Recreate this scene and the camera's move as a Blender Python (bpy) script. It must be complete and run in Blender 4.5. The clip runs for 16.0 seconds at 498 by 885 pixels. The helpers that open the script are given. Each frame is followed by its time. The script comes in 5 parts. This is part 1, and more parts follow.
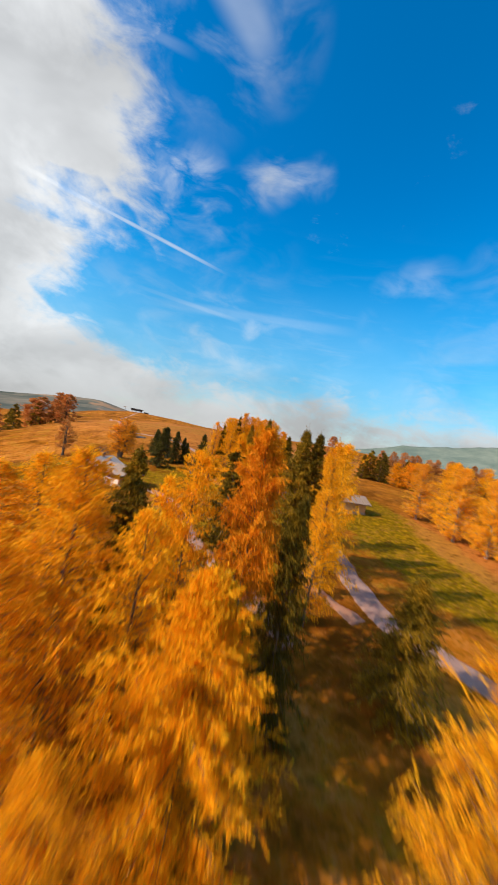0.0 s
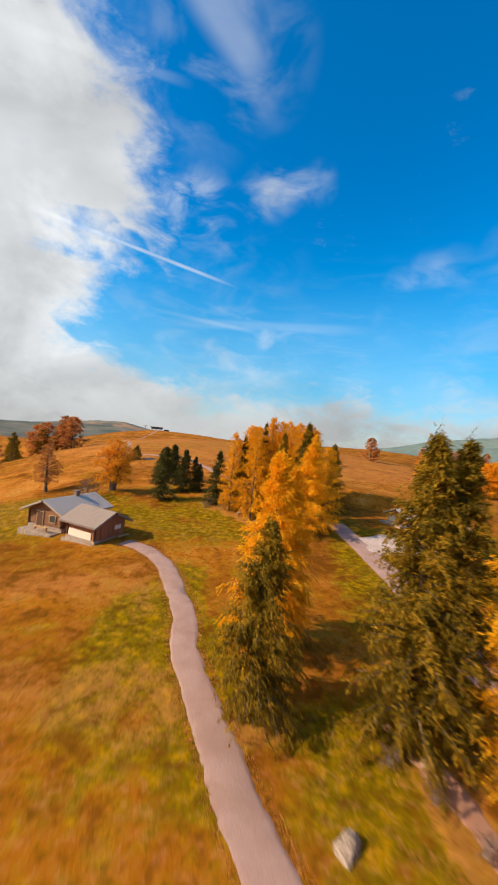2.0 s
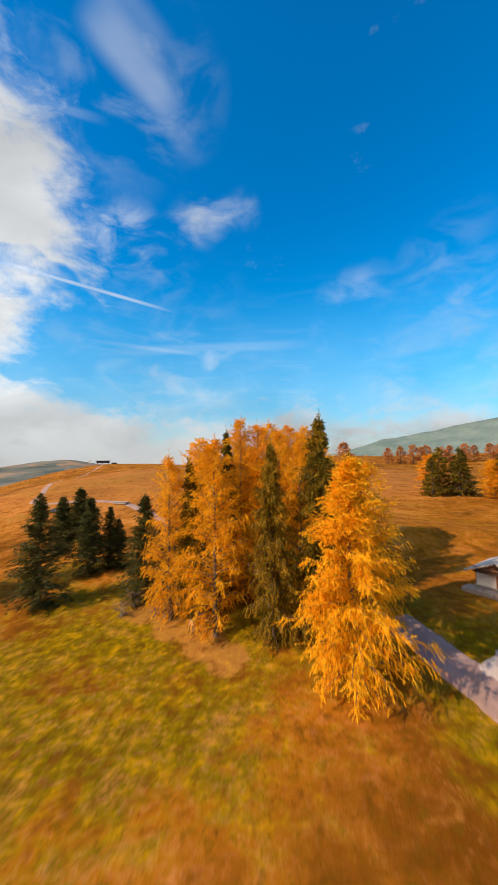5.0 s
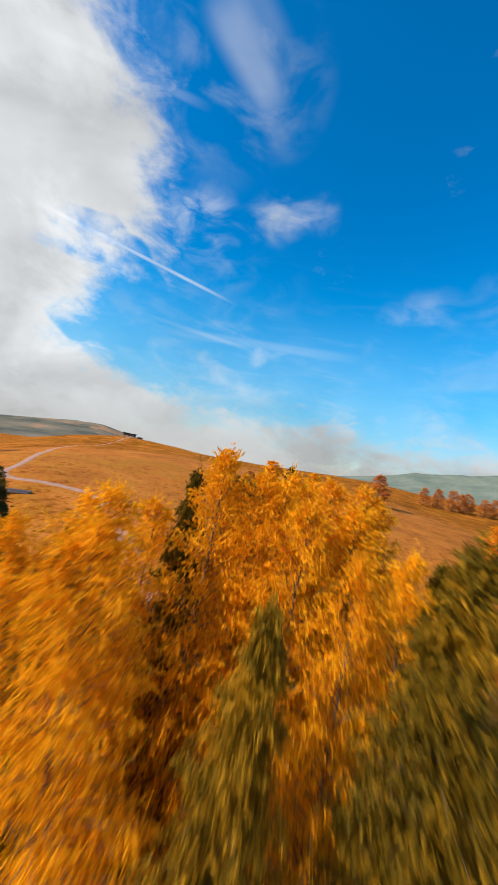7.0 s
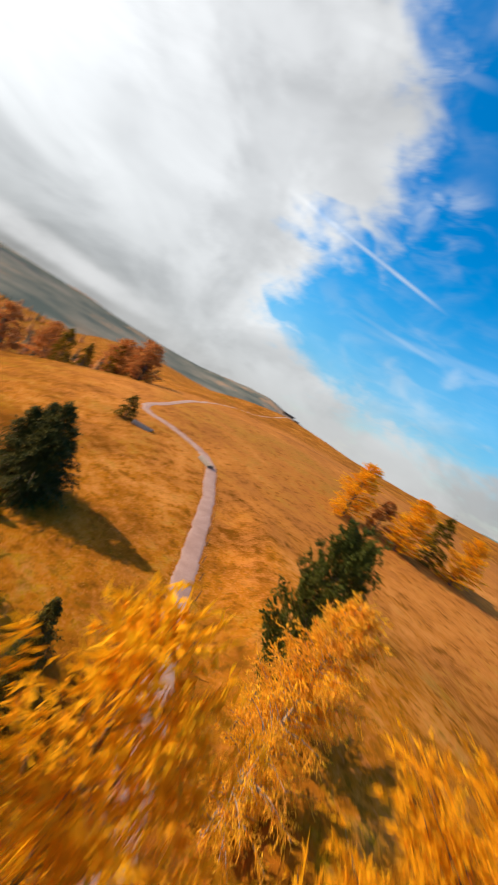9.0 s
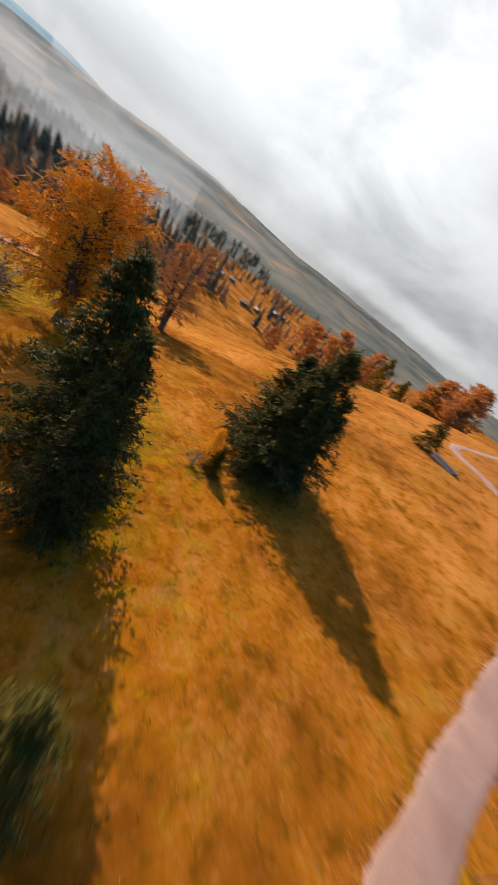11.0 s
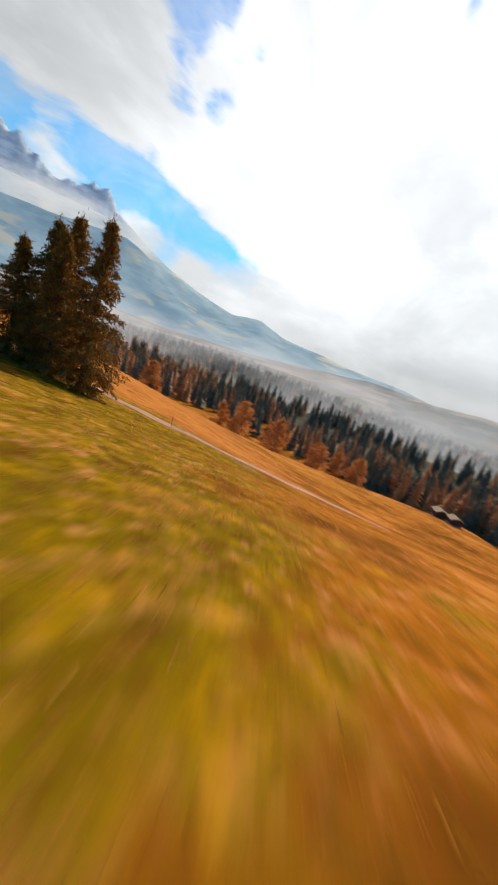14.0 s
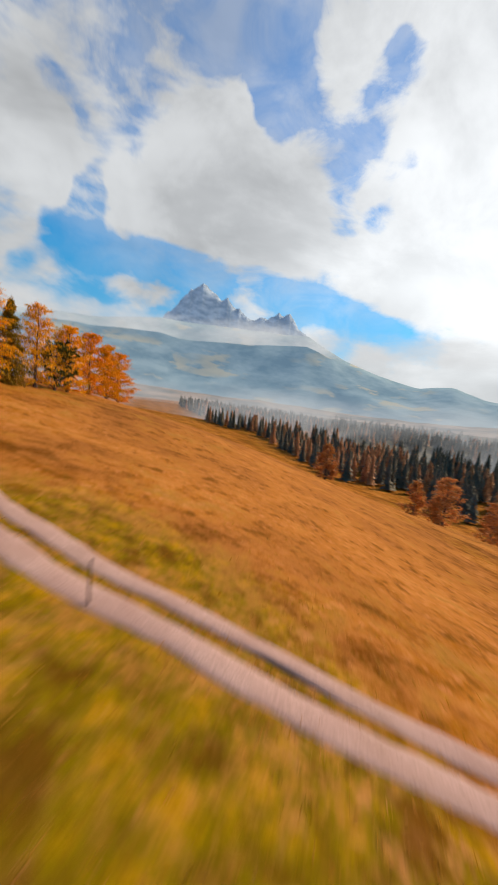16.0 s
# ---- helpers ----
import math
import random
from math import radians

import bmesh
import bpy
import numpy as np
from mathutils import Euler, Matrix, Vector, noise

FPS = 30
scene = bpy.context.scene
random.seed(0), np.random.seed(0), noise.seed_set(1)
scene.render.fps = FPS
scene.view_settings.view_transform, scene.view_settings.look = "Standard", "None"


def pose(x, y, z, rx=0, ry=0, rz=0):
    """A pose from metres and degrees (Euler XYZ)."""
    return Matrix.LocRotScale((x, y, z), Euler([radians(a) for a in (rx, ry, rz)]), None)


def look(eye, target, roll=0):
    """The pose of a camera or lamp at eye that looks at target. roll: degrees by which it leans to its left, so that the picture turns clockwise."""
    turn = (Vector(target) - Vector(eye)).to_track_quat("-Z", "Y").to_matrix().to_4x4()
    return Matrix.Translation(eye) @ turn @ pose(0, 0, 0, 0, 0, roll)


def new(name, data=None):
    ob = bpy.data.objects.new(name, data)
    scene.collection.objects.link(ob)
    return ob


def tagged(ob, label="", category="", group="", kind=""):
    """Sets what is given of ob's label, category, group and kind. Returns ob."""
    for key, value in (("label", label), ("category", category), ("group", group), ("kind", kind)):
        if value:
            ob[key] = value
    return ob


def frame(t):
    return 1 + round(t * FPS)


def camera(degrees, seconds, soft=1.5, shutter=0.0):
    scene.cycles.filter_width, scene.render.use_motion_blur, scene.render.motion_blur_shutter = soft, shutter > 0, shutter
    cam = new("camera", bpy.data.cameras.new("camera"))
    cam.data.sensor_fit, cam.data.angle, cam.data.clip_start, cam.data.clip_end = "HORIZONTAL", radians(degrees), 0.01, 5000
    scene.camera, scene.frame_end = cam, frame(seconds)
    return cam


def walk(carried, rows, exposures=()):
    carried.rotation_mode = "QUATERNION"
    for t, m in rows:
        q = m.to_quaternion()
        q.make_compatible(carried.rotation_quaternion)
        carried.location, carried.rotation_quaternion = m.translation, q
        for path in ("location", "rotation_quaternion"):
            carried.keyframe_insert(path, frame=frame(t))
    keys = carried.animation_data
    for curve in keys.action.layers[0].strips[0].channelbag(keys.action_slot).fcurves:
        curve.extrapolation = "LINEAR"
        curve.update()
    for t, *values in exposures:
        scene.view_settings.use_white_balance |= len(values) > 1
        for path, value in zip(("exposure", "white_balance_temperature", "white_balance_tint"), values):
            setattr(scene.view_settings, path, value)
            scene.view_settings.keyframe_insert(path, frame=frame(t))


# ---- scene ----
cam = camera(70.61, 16.0, shutter=0.65)
PATH = [
    (0.0, pose(0.00, 0.00, 0.00, 88.57, -11.10, 0.79)),
    (0.5, pose(-0.01, 5.43, 0.86, 88.64, -13.04, 3.21)),
    (1.0, pose(-0.23, 11.18, 0.96, 88.58, -13.10, 5.20)),
    (1.5, pose(-0.75, 16.57, 0.78, 88.82, -10.95, 5.97)),
    (2.0, pose(-1.63, 21.51, 0.37, 89.52, -6.20, 4.57)),
    (2.5, pose(-2.54, 26.30, -0.04, 90.61, -1.48, 2.21)),
    (3.0, pose(-3.26, 30.98, -0.05, 91.48, 1.28, 0.38)),
    (3.5, pose(-3.41, 35.66, -0.33, 92.71, 2.80, -0.76)),
    (3.7, pose(-3.33, 37.68, -0.49, 92.93, 3.64, -1.08)),
    (5.8, pose(-2.41, 55.42, 2.17, 92.99, -3.80, -3.36)),
    (6.0, pose(-2.19, 57.16, 2.46, 93.61, -6.06, -2.76)),
    (6.5, pose(-1.77, 61.43, 3.18, 93.29, -8.89, -0.88)),
    (7.0, pose(-1.23, 66.32, 4.34, 92.46, -11.53, 1.88)),
    (7.5, pose(-0.96, 70.71, 4.98, 91.28, -14.39, 5.53)),
    (8.0, pose(-0.88, 74.40, 5.28, 89.57, -18.10, 10.22)),
    (8.5, pose(-1.29, 77.09, 5.17, 87.31, -22.69, 15.85)),
    (9.0, pose(-1.69, 79.63, 5.20, 81.36, -31.16, 29.14)),
    (9.5, pose(-2.42, 82.26, 4.50, 71.91, -38.04, 46.48)),
    (10.0, pose(-4.02, 85.31, 3.27, 62.40, -41.00, 64.47)),
    (10.2, pose(-4.74, 86.17, 2.56, 60.24, -40.45, 70.05)),
    (12.3, pose(-19.75, 91.78, -7.03, 65.07, -18.29, 104.36)),
    (12.5, pose(-22.40, 91.45, -7.97, 66.82, -16.88, 106.95)),
    (13.0, pose(-28.85, 89.93, -9.79, 70.82, -14.93, 114.84)),
    (13.5, pose(-35.27, 87.73, -11.05, 74.37, -15.37, 125.70)),
    (14.0, pose(-41.56, 83.65, -12.21, 76.28, -17.31, 135.20)),
    (14.5, pose(-46.88, 79.85, -13.49, 77.62, -17.59, 144.21)),
    (15.0, pose(-51.00, 76.27, -14.36, 78.91, -16.04, 152.04)),
    (15.5, pose(-54.73, 72.30, -15.10, 80.97, -12.27, 159.09)),
    (16.0, pose(-58.22, 68.74, -14.88, 84.00, -6.67, 164.53)),
]
walk(cam, PATH, [(0.0, 0.3), (10.2, 0.3), (12.5, 0.17), (13.0, 0.24), (13.5, 0.18), (14.5, 0.10), (16.0, -0.08)])


# ---------- world and sun ----------
def build_world():
    w = bpy.data.worlds.new("autumn_sky")
    scene.world = w
    w.use_nodes = True
    nt = w.node_tree
    nt.nodes.clear()

    def add(kind, **kw):
        n = nt.nodes.new(kind)
        for k, v in kw.items():
            if k == "operation":
                n.operation = v
            elif k == "blend":
                n.blend_type = v
        return n

    def val(x, socket):
        if isinstance(x, (int, float)):
            socket.default_value = x
        else:
            nt.links.new(x, socket)

    def m(op, a, b=0.0, c=0.0):
        n = add("ShaderNodeMath", operation=op)
        val(a, n.inputs[0]), val(b, n.inputs[1]), val(c, n.inputs[2])
        return n.outputs[0]

    def ramp(x, a, b, c=0.0, d=1.0):
        n = nt.nodes.new("ShaderNodeMapRange")
        n.interpolation_type = "SMOOTHSTEP"
        val(x, n.inputs[0])
        for i, v in enumerate((a, b, c, d)):
            n.inputs[i + 1].default_value = v
        return n.outputs[0]

    coord = nt.nodes.new("ShaderNodeTexCoord").outputs["Generated"]
    sep = nt.nodes.new("ShaderNodeSeparateXYZ")
    nt.links.new(coord, sep.inputs[0])

    wn = nt.nodes.new("ShaderNodeTexNoise")
    wn.inputs["Scale"].default_value, wn.inputs["Detail"].default_value, wn.inputs["Roughness"].default_value = 4.0, 2.5, 0.5
    nt.links.new(coord, wn.inputs["Vector"])
    shift = nt.nodes.new("ShaderNodeVectorMath")
    shift.operation = "MULTIPLY_ADD"
    nt.links.new(wn.outputs["Color"], shift.inputs[0])
    shift.inputs[1].default_value = (0.16, 0.16, 0.10)
    shift.inputs[2].default_value = (-0.08, -0.08, -0.05)
    bent = nt.nodes.new("ShaderNodeVectorMath")
    bent.operation = "ADD"
    nt.links.new(coord, bent.inputs[0]), nt.links.new(shift.outputs[0], bent.inputs[1])

    def lobe(az, el, r0, r1, weight, way_in=None):
        """A soft round patch of sky, r0 to r1 degrees about one direction."""
        a, e = radians(az), radians(el)
        n = nt.nodes.new("ShaderNodeVectorMath")
        n.operation = "DOT_PRODUCT"
        nt.links.new(way_in or coord, n.inputs[0])
        n.inputs[1].default_value = (-math.sin(a) * math.cos(e), math.cos(a) * math.cos(e), math.sin(e))
        return ramp(n.outputs["Value"], math.cos(radians(r1)), math.cos(radians(r0)), 0.0, weight)

    def noise_at(scale, sz, detail, rough, seed):
        mp = nt.nodes.new("ShaderNodeMapping")
        mp.inputs["Location"].default_value = (seed, seed * 0.7, seed * 1.3)
        mp.inputs["Scale"].default_value = (1, 1, sz)
        nt.links.new(coord, mp.inputs[0])
        n = nt.nodes.new("ShaderNodeTexNoise")
        n.inputs["Scale"].default_value = scale
        n.inputs["Detail"].default_value = detail
        n.inputs["Roughness"].default_value = rough
        n.inputs["Distortion"].default_value = 0.5
        nt.links.new(mp.outputs[0], n.inputs[0])
        return n.outputs[0]

    total = 0.0
    for spec in CLOUDS:
        total = m("ADD", lobe(*spec), total)
    for spec in GAPS:
        total = m("SUBTRACT", total, lobe(*spec, bent.outputs[0]))
    wisps = 0.0
    for spec in WISPS:
        wisps = m("ADD", lobe(*spec), wisps)
    # haze bank along the horizon
    total = m("ADD", total, ramp(sep.outputs[2], 0.23, 0.04, 0.0, 1.15))

    def way(az, el):
        a, e = radians(az), radians(el)
        return Vector((-math.sin(a) * math.cos(e), math.cos(a) * math.cos(e), math.sin(e)))

    def line_of(p, q, wide, weight, way_in=None):
        """A soft straight streak across the sky."""
        n = nt.nodes.new("ShaderNodeVectorMath")
        n.operation = "DOT_PRODUCT"
        nt.links.new(way_in or coord, n.inputs[0])
        n.inputs[1].default_value = way(*p).cross(way(*q)).normalized()
        line = ramp(m("ABSOLUTE", n.outputs["Value"]), wide, wide * 0.2, 0.0, weight)
        half = math.degrees(way(*p).angle(way(*q))) / 2
        return m("MULTIPLY", line, lobe((p[0] + q[0]) / 2, (p[1] + q[1]) / 2, half * 0.25, half, 1.0))

    trails = 0.0
    for spec in TRAILS:
        trails = m("ADD", line_of(*spec), trails)
    for spec in RIFTS:
        total = m("SUBTRACT", total, line_of(*spec, bent.outputs[0]))
    trails = m("MULTIPLY", trails, ramp(noise_at(3.5, 1.6, 6.0, 0.6, 15.0), 0.30, 0.60, 0.7, 1.0))
    n1, n2 = noise_at(4.2, 1.7, 9.0, 0.62, 3.1), noise_at(11.0, 2.2, 6.0, 0.6, 7.7)
    grain = m("ADD", m("MULTIPLY", m("SUBTRACT", n1, 0.5), 1.9), m("MULTIPLY", m("SUBTRACT", n2, 0.5), 1.1))
    mask = ramp(m("ADD", total, grain), 0.32, 1.15, 0.0, 0.97)
    torn = ramp(noise_at(8.0, 2.0, 5.0, 0.54, 5.3), 0.42, 0.74, 0.0, 0.8)
    mask = m("MAXIMUM", mask, m("MULTIPLY", wisps, torn))
    streak = ramp(noise_at(5.0, 6.0, 5.0, 0.55, 21.0), 0.50, 0.80, 0.0, 0.16)
    mask = m("MAXIMUM", mask, m("ADD", trails, m("MULTIPLY", streak, ramp(sep.outputs[2], 0.55, 0.12))))
    # pale haze low in the sky
    mask = m("SUBTRACT", 1.0, m("MULTIPLY", m("SUBTRACT", 1.0, mask), ramp(sep.outputs[2], 0.46, 0.04, 1.0, 0.74)))
    # thin veil over the cloudy south
    veil = m("MULTIPLY", lobe(162, 40, 12, 44, 0.55), ramp(noise_at(7.0, 1.4, 6.0, 0.6, 41.0), 0.30, 0.66, 0.45, 1.0))
    mask = m("MAXIMUM", mask, veil)
    sky = nt.nodes.new("ShaderNodeTexSky")
    sky.sky_type, sky.sun_disc = "NISHITA", False
    sky.sun_elevation, sky.sun_rotation = radians(SUN_EL), radians(-SUN_AZ)
    sky.altitude, sky.air_density, sky.dust_density, sky.ozone_density = 1800, 1.0, 0.3, 3.0
    hs = nt.nodes.new("ShaderNodeHueSaturation")
    nt.links.new(ramp(sep.outputs[2], 0.15, 0.6, 0.477, 0.495), hs.inputs["Hue"])
    hs.inputs["Saturation"].default_value, hs.inputs["Value"].default_value = 1.50, SKY_GAIN
    nt.links.new(sky.outputs[0], hs.inputs["Color"])
    # cloud brightness: soft grey undersides, brilliant round the sun
    lit = m("ADD", m("MULTIPLY", m("SUBTRACT", noise_at(3.0, 1.5, 4.0, 0.5, 12.0), 0.5), 8.0), 8.7)
    lit = m("ADD", lit, ramp(noise_at(2.8, 1.7, 7.0, 0.58, 31.0), 0.38, 0.62, -1.3, 1.0))
    lit = m("ADD", lit, lobe(SUN_AZ, SUN_EL, 5, 50, 4.6))
    lit = m("ADD", lit, m("MULTIPLY", trails, 3.5))
    lit = m("ADD", lit, lobe(146, 10, 5, 28, 3.2))
    lit = m("MULTIPLY", lit, ramp(sep.outputs[2], 0.0, 0.24, 0.64, 1.0))
    cloud = nt.nodes.new("ShaderNodeCombineColor")
    for i, k in enumerate((0.97, 0.99, 1.0)):
        nt.links.new(m("MULTIPLY", lit, k), cloud.inputs[i])
    mix = nt.nodes.new("ShaderNodeMix")
    mix.data_type = "RGBA"
    nt.links.new(mask, mix.inputs["Factor"])
    dim = nt.nodes.new("ShaderNodeMix")
    dim.data_type, dim.blend_type = "RGBA", "MULTIPLY"
    dim.inputs["Factor"].default_value = 1.0
    low = ramp(sep.outputs[2], -0.02, 0.42, 0.50, 1.0)
    grey = nt.nodes.new("ShaderNodeCombineColor")
    for i in range(3):
        nt.links.new(low, grey.inputs[i])
    nt.links.new(hs.outputs[0], dim.inputs["A"]), nt.links.new(grey.outputs[0], dim.inputs["B"])
    nt.links.new(dim.outputs["Result"], mix.inputs["A"]), nt.links.new(cloud.outputs[0], mix.inputs["B"])
    bg = nt.nodes.new("ShaderNodeBackground")
    bg.inputs["Strength"].default_value = SKY_STRENGTH
    nt.links.new(mix.outputs["Result"], bg.inputs["Color"])
    out = nt.nodes.new("ShaderNodeOutputWorld")
    nt.links.new(bg.outputs[0], out.inputs["Surface"])


SUN_AZ, SUN_EL = 110.0, 33.0  # degrees to the left of +y, degrees up
SKY_STRENGTH, SKY_GAIN = 0.075, 2.68
CLOUDS = [  # azimuth, elevation, inner and outer radius, weight
    (60, 22, 10, 36, 1.0), (40, 8, 4, 24, 0.45), (35, 30, 3, 18, 0.55), (32, 41, 2, 12, 0.34), (75, 22, 12, 36, 0.5), (95, 25, 20, 52, 0.95), (118, 40, 14, 40, 0.7),
    (152, 31, 8, 24, 0.85), (186, 31, 6, 22, 0.95), (170, 28, 4, 14, 0.75), (183, 16.4, 1, 5, 0.45), (166, 15.4, 1, 4.5, 0.45), (155, 12, 1, 4, 0.4), (147, 8.7, 1, 4, 0.4), (198, 14, 2, 7, 0.5), (200, 14, 6, 26, 0.5), (128, 20, 8, 24, 0.6), (150, 48, 6, 20, 0.3), (160, 18, 6, 26, 0.26),
]
GAPS = [  # blue openings in the cloud
    (160.0, 38, 0, 11, 0.58), (163, 46, 0, 11, 0.5), (176, 43, 0, 12, 0.5), (141, 40, 0, 12, 0.42), (124, 27, 0, 8, 0.4), (116, 34, 0, 8, 0.4), (196, 27, 0, 7, 0.4), (189, 19, 0, 7, 0.3), (71, 24, 0, 4, 0.5), (29, 21, 0, 7, 0.34),
]
RIFTS = [((199, 16.5), (166, 19.8), 0.075, 0.85), ((174, 20.3), (134, 8.5), 0.066, 0.9)]  # long blue rifts: from, to, width, weight
WISPS = [  # small torn clouds
    (5.7, 34.7, 0.2, 4.1, 0.27), (3.3, 35.7, 0.3, 3.7, 0.37), (8.0, 33.4, 0.2, 3.7, 0.25), (-1.9, 36.2, 0.1, 3.2, 0.22), (0.6, 36.0, 0.1, 2.5, 0.18), (17.8, 31.5, 0.4, 5.4, 0.30), (15.6, 33.1, 0.3, 4.4, 0.27), (19.9, 30.6, 0.4, 5.1, 0.27), (12.2, 30.1, 0.3, 4.2, 0.20),
    (-23.0, 25.1, 0.4, 4.0, 0.13), (-29.8, 26.7, 0.3, 4.1, 0.13), (-19.8, 25.4, 0.3, 3.6, 0.14), (-16.4, 24.0, 0.3, 3.2, 0.13), (-16.0, 19.2, 0.5, 4.0, 0.12), (-34.9, 27.5, 1, 6.0, 0.10), (-36.2, 20.5, 1, 6.0, 0.10),
    (-16.3, 8.4, 0.3, 2.7, 0.42), (-17.6, 8.5, 0.2, 2.0, 0.30), (-23.3, 10.2, 0.2, 2.4, 0.30), (-24.9, 10.6, 0.2, 2.2, 0.25), (-36, 8, 3, 20, 0.30), (5.8, 10.6, 1, 11.9, 0.25), (16, 13, 2, 23.8, 0.20), (26, 46, 2, 15, 0.20), (12, 47, 1, 9, 0.22),
]
# thin straight trails: from and to (azimuth, elevation), width, weight
TRAILS = [((40.0, 25.9), (8.0, 22.7), 0.0065, 0.55), ((45.0, 40.0), (19.0, 43.4), 0.012, 0.22), ((24.0, 52.0), (7.0, 44.5), 0.05, 0.28), ((24.0, 55.0), (8.0, 49.0), 0.04, 0.12), ((24.0, 15.9), (-15.0, 18.0), 0.018, 0.13), ((25.0, 18.0), (3.0, 16.6), 0.008, 0.12)]
build_world()
sun = new("sun", bpy.data.lights.new("sun", "SUN"))
sun.data.energy, sun.data.angle, sun.data.color = 5.0, radians(0.6), (1.0, 0.775, 0.52)
_a, _e = radians(SUN_AZ), radians(SUN_EL)
SUN_DIR = Vector((-math.sin(_a) * math.cos(_e), math.cos(_a) * math.cos(_e), math.sin(_e)))
sun.matrix_world = look(SUN_DIR * 100, (0, 0, 0))


# ---------- materials ----------
class Nodes:
    """Short hand for a node material."""

    def __init__(self, name):
        self.mat = bpy.data.materials.new(name)
        self.mat.use_nodes = True
        self.nt = self.mat.node_tree
        self.bsdf = self.nt.nodes["Principled BSDF"]
        self.out = self.nt.nodes["Material Output"]
        self.coord = self.nt.nodes.new("ShaderNodeTexCoord").outputs["Object"]

    def link(self, a, b):
        self.nt.links.new(a, b)

    def noise(self, scale, detail=4.0, rough=0.55, stretch=(1, 1, 1), distortion=0.0, coord=None):
        mp = self.nt.nodes.new("ShaderNodeMapping")
        mp.inputs["Scale"].default_value = stretch
        self.link(coord or self.coord, mp.inputs[0])
        n = self.nt.nodes.new("ShaderNodeTexNoise")
        for k, v in (("Scale", scale), ("Detail", detail), ("Roughness", rough), ("Distortion", distortion)):
            n.inputs[k].default_value = v
        self.link(mp.outputs[0], n.inputs["Vector"])
        return n.outputs[0]

    def ramp(self, x, stops):
        n = self.nt.nodes.new("ShaderNodeValToRGB")
        el = n.color_ramp.elements
        while len(el) < len(stops):
            el.new(0.5)
        for e, (p, c) in zip(el, stops):
            e.position = p
            e.color = (*c, 1) if len(c) == 3 else c
        self.link(x, n.inputs[0])
        return n.outputs[0]

    def band(self, x, a, b, c=0.0, d=1.0):
        n = self.nt.nodes.new("ShaderNodeMapRange")
        n.interpolation_type = "SMOOTHSTEP"
        self.link(x, n.inputs[0])
        for i, v in enumerate((a, b, c, d)):
            n.inputs[i + 1].default_value = v
        return n.outputs[0]

    def mix(self, f, a, b, blend="MIX"):
        n = self.nt.nodes.new("ShaderNodeMix")
        n.data_type, n.blend_type = "RGBA", blend
        for s, v in (("Factor", f), ("A", a), ("B", b)):
            if isinstance(v, (int, float)):
                n.inputs[s].default_value = v
            elif isinstance(v, tuple):
                n.inputs[s].default_value = (*v, 1)
            else:
                self.link(v, n.inputs[s])
        return n.outputs["Result"]

    def math(self, op, a, b=0.0):
        n = self.nt.nodes.new("ShaderNodeMath")
        n.operation = op
        for i, v in enumerate((a, b)):
            if isinstance(v, (int, float)):
                n.inputs[i].default_value = v
            else:
                self.link(v, n.inputs[i])
        return n.outputs[0]

    def bump(self, x, strength, distance):
        n = self.nt.nodes.new("ShaderNodeBump")
        n.inputs["Strength"].default_value, n.inputs["Distance"].default_value = strength, distance
        self.link(x, n.inputs["Height"])
        self.link(n.outputs[0], self.bsdf.inputs["Normal"])

    def done(self, color=None, rough=0.8, metal=0.0, spec=0.3):
        if color is not None:
            if isinstance(color, tuple):
                self.bsdf.inputs["Base Color"].default_value = (*color, 1)
            else:
                self.link(color, self.bsdf.inputs["Base Color"])
        self.bsdf.inputs["Roughness"].default_value = rough
        self.bsdf.inputs["Metallic"].default_value = metal
        self.bsdf.inputs["Specular IOR Level"].default_value = spec
        return self.mat


def foliage(name, stops, through_share, rough=0.7):
    """Needles and leaves: colour from piece to piece and tree to tree, part of the light shining through."""
    n = Nodes(name)
    geo = n.nt.nodes.new("ShaderNodeNewGeometry")
    info = n.nt.nodes.new("ShaderNodeObjectInfo")
    big = n.noise(0.8, 5.0, 0.6)
    x = n.math("ADD", n.math("MULTIPLY", geo.outputs["Random Per Island"], 0.30), n.math("MULTIPLY", big, 0.75))
    x = n.math("ADD", x, n.math("MULTIPLY", n.math("SUBTRACT", info.outputs["Random"], 0.5), 0.22))
    col = n.ramp(x, stops)
    n.done(col, rough, spec=0.15)
    tl = n.nt.nodes.new("ShaderNodeBsdfTranslucent")
    n.link(col, tl.inputs[0])
    ms = n.nt.nodes.new("ShaderNodeMixShader")
    ms.inputs[0].default_value = through_share
    n.link(n.bsdf.outputs[0], ms.inputs[1]), n.link(tl.outputs[0], ms.inputs[2])
    n.link(ms.outputs[0], n.out.inputs[0])
    return n.mat


def bark_mat(name, dark, light):
    n = Nodes(name)
    x = n.noise(9.0, 6.0, 0.6, (1, 1, 0.25))
    n.bump(x, 0.7, 0.03)
    return n.done(n.ramp(x, [(0.3, dark), (0.7, light)]), 0.9)


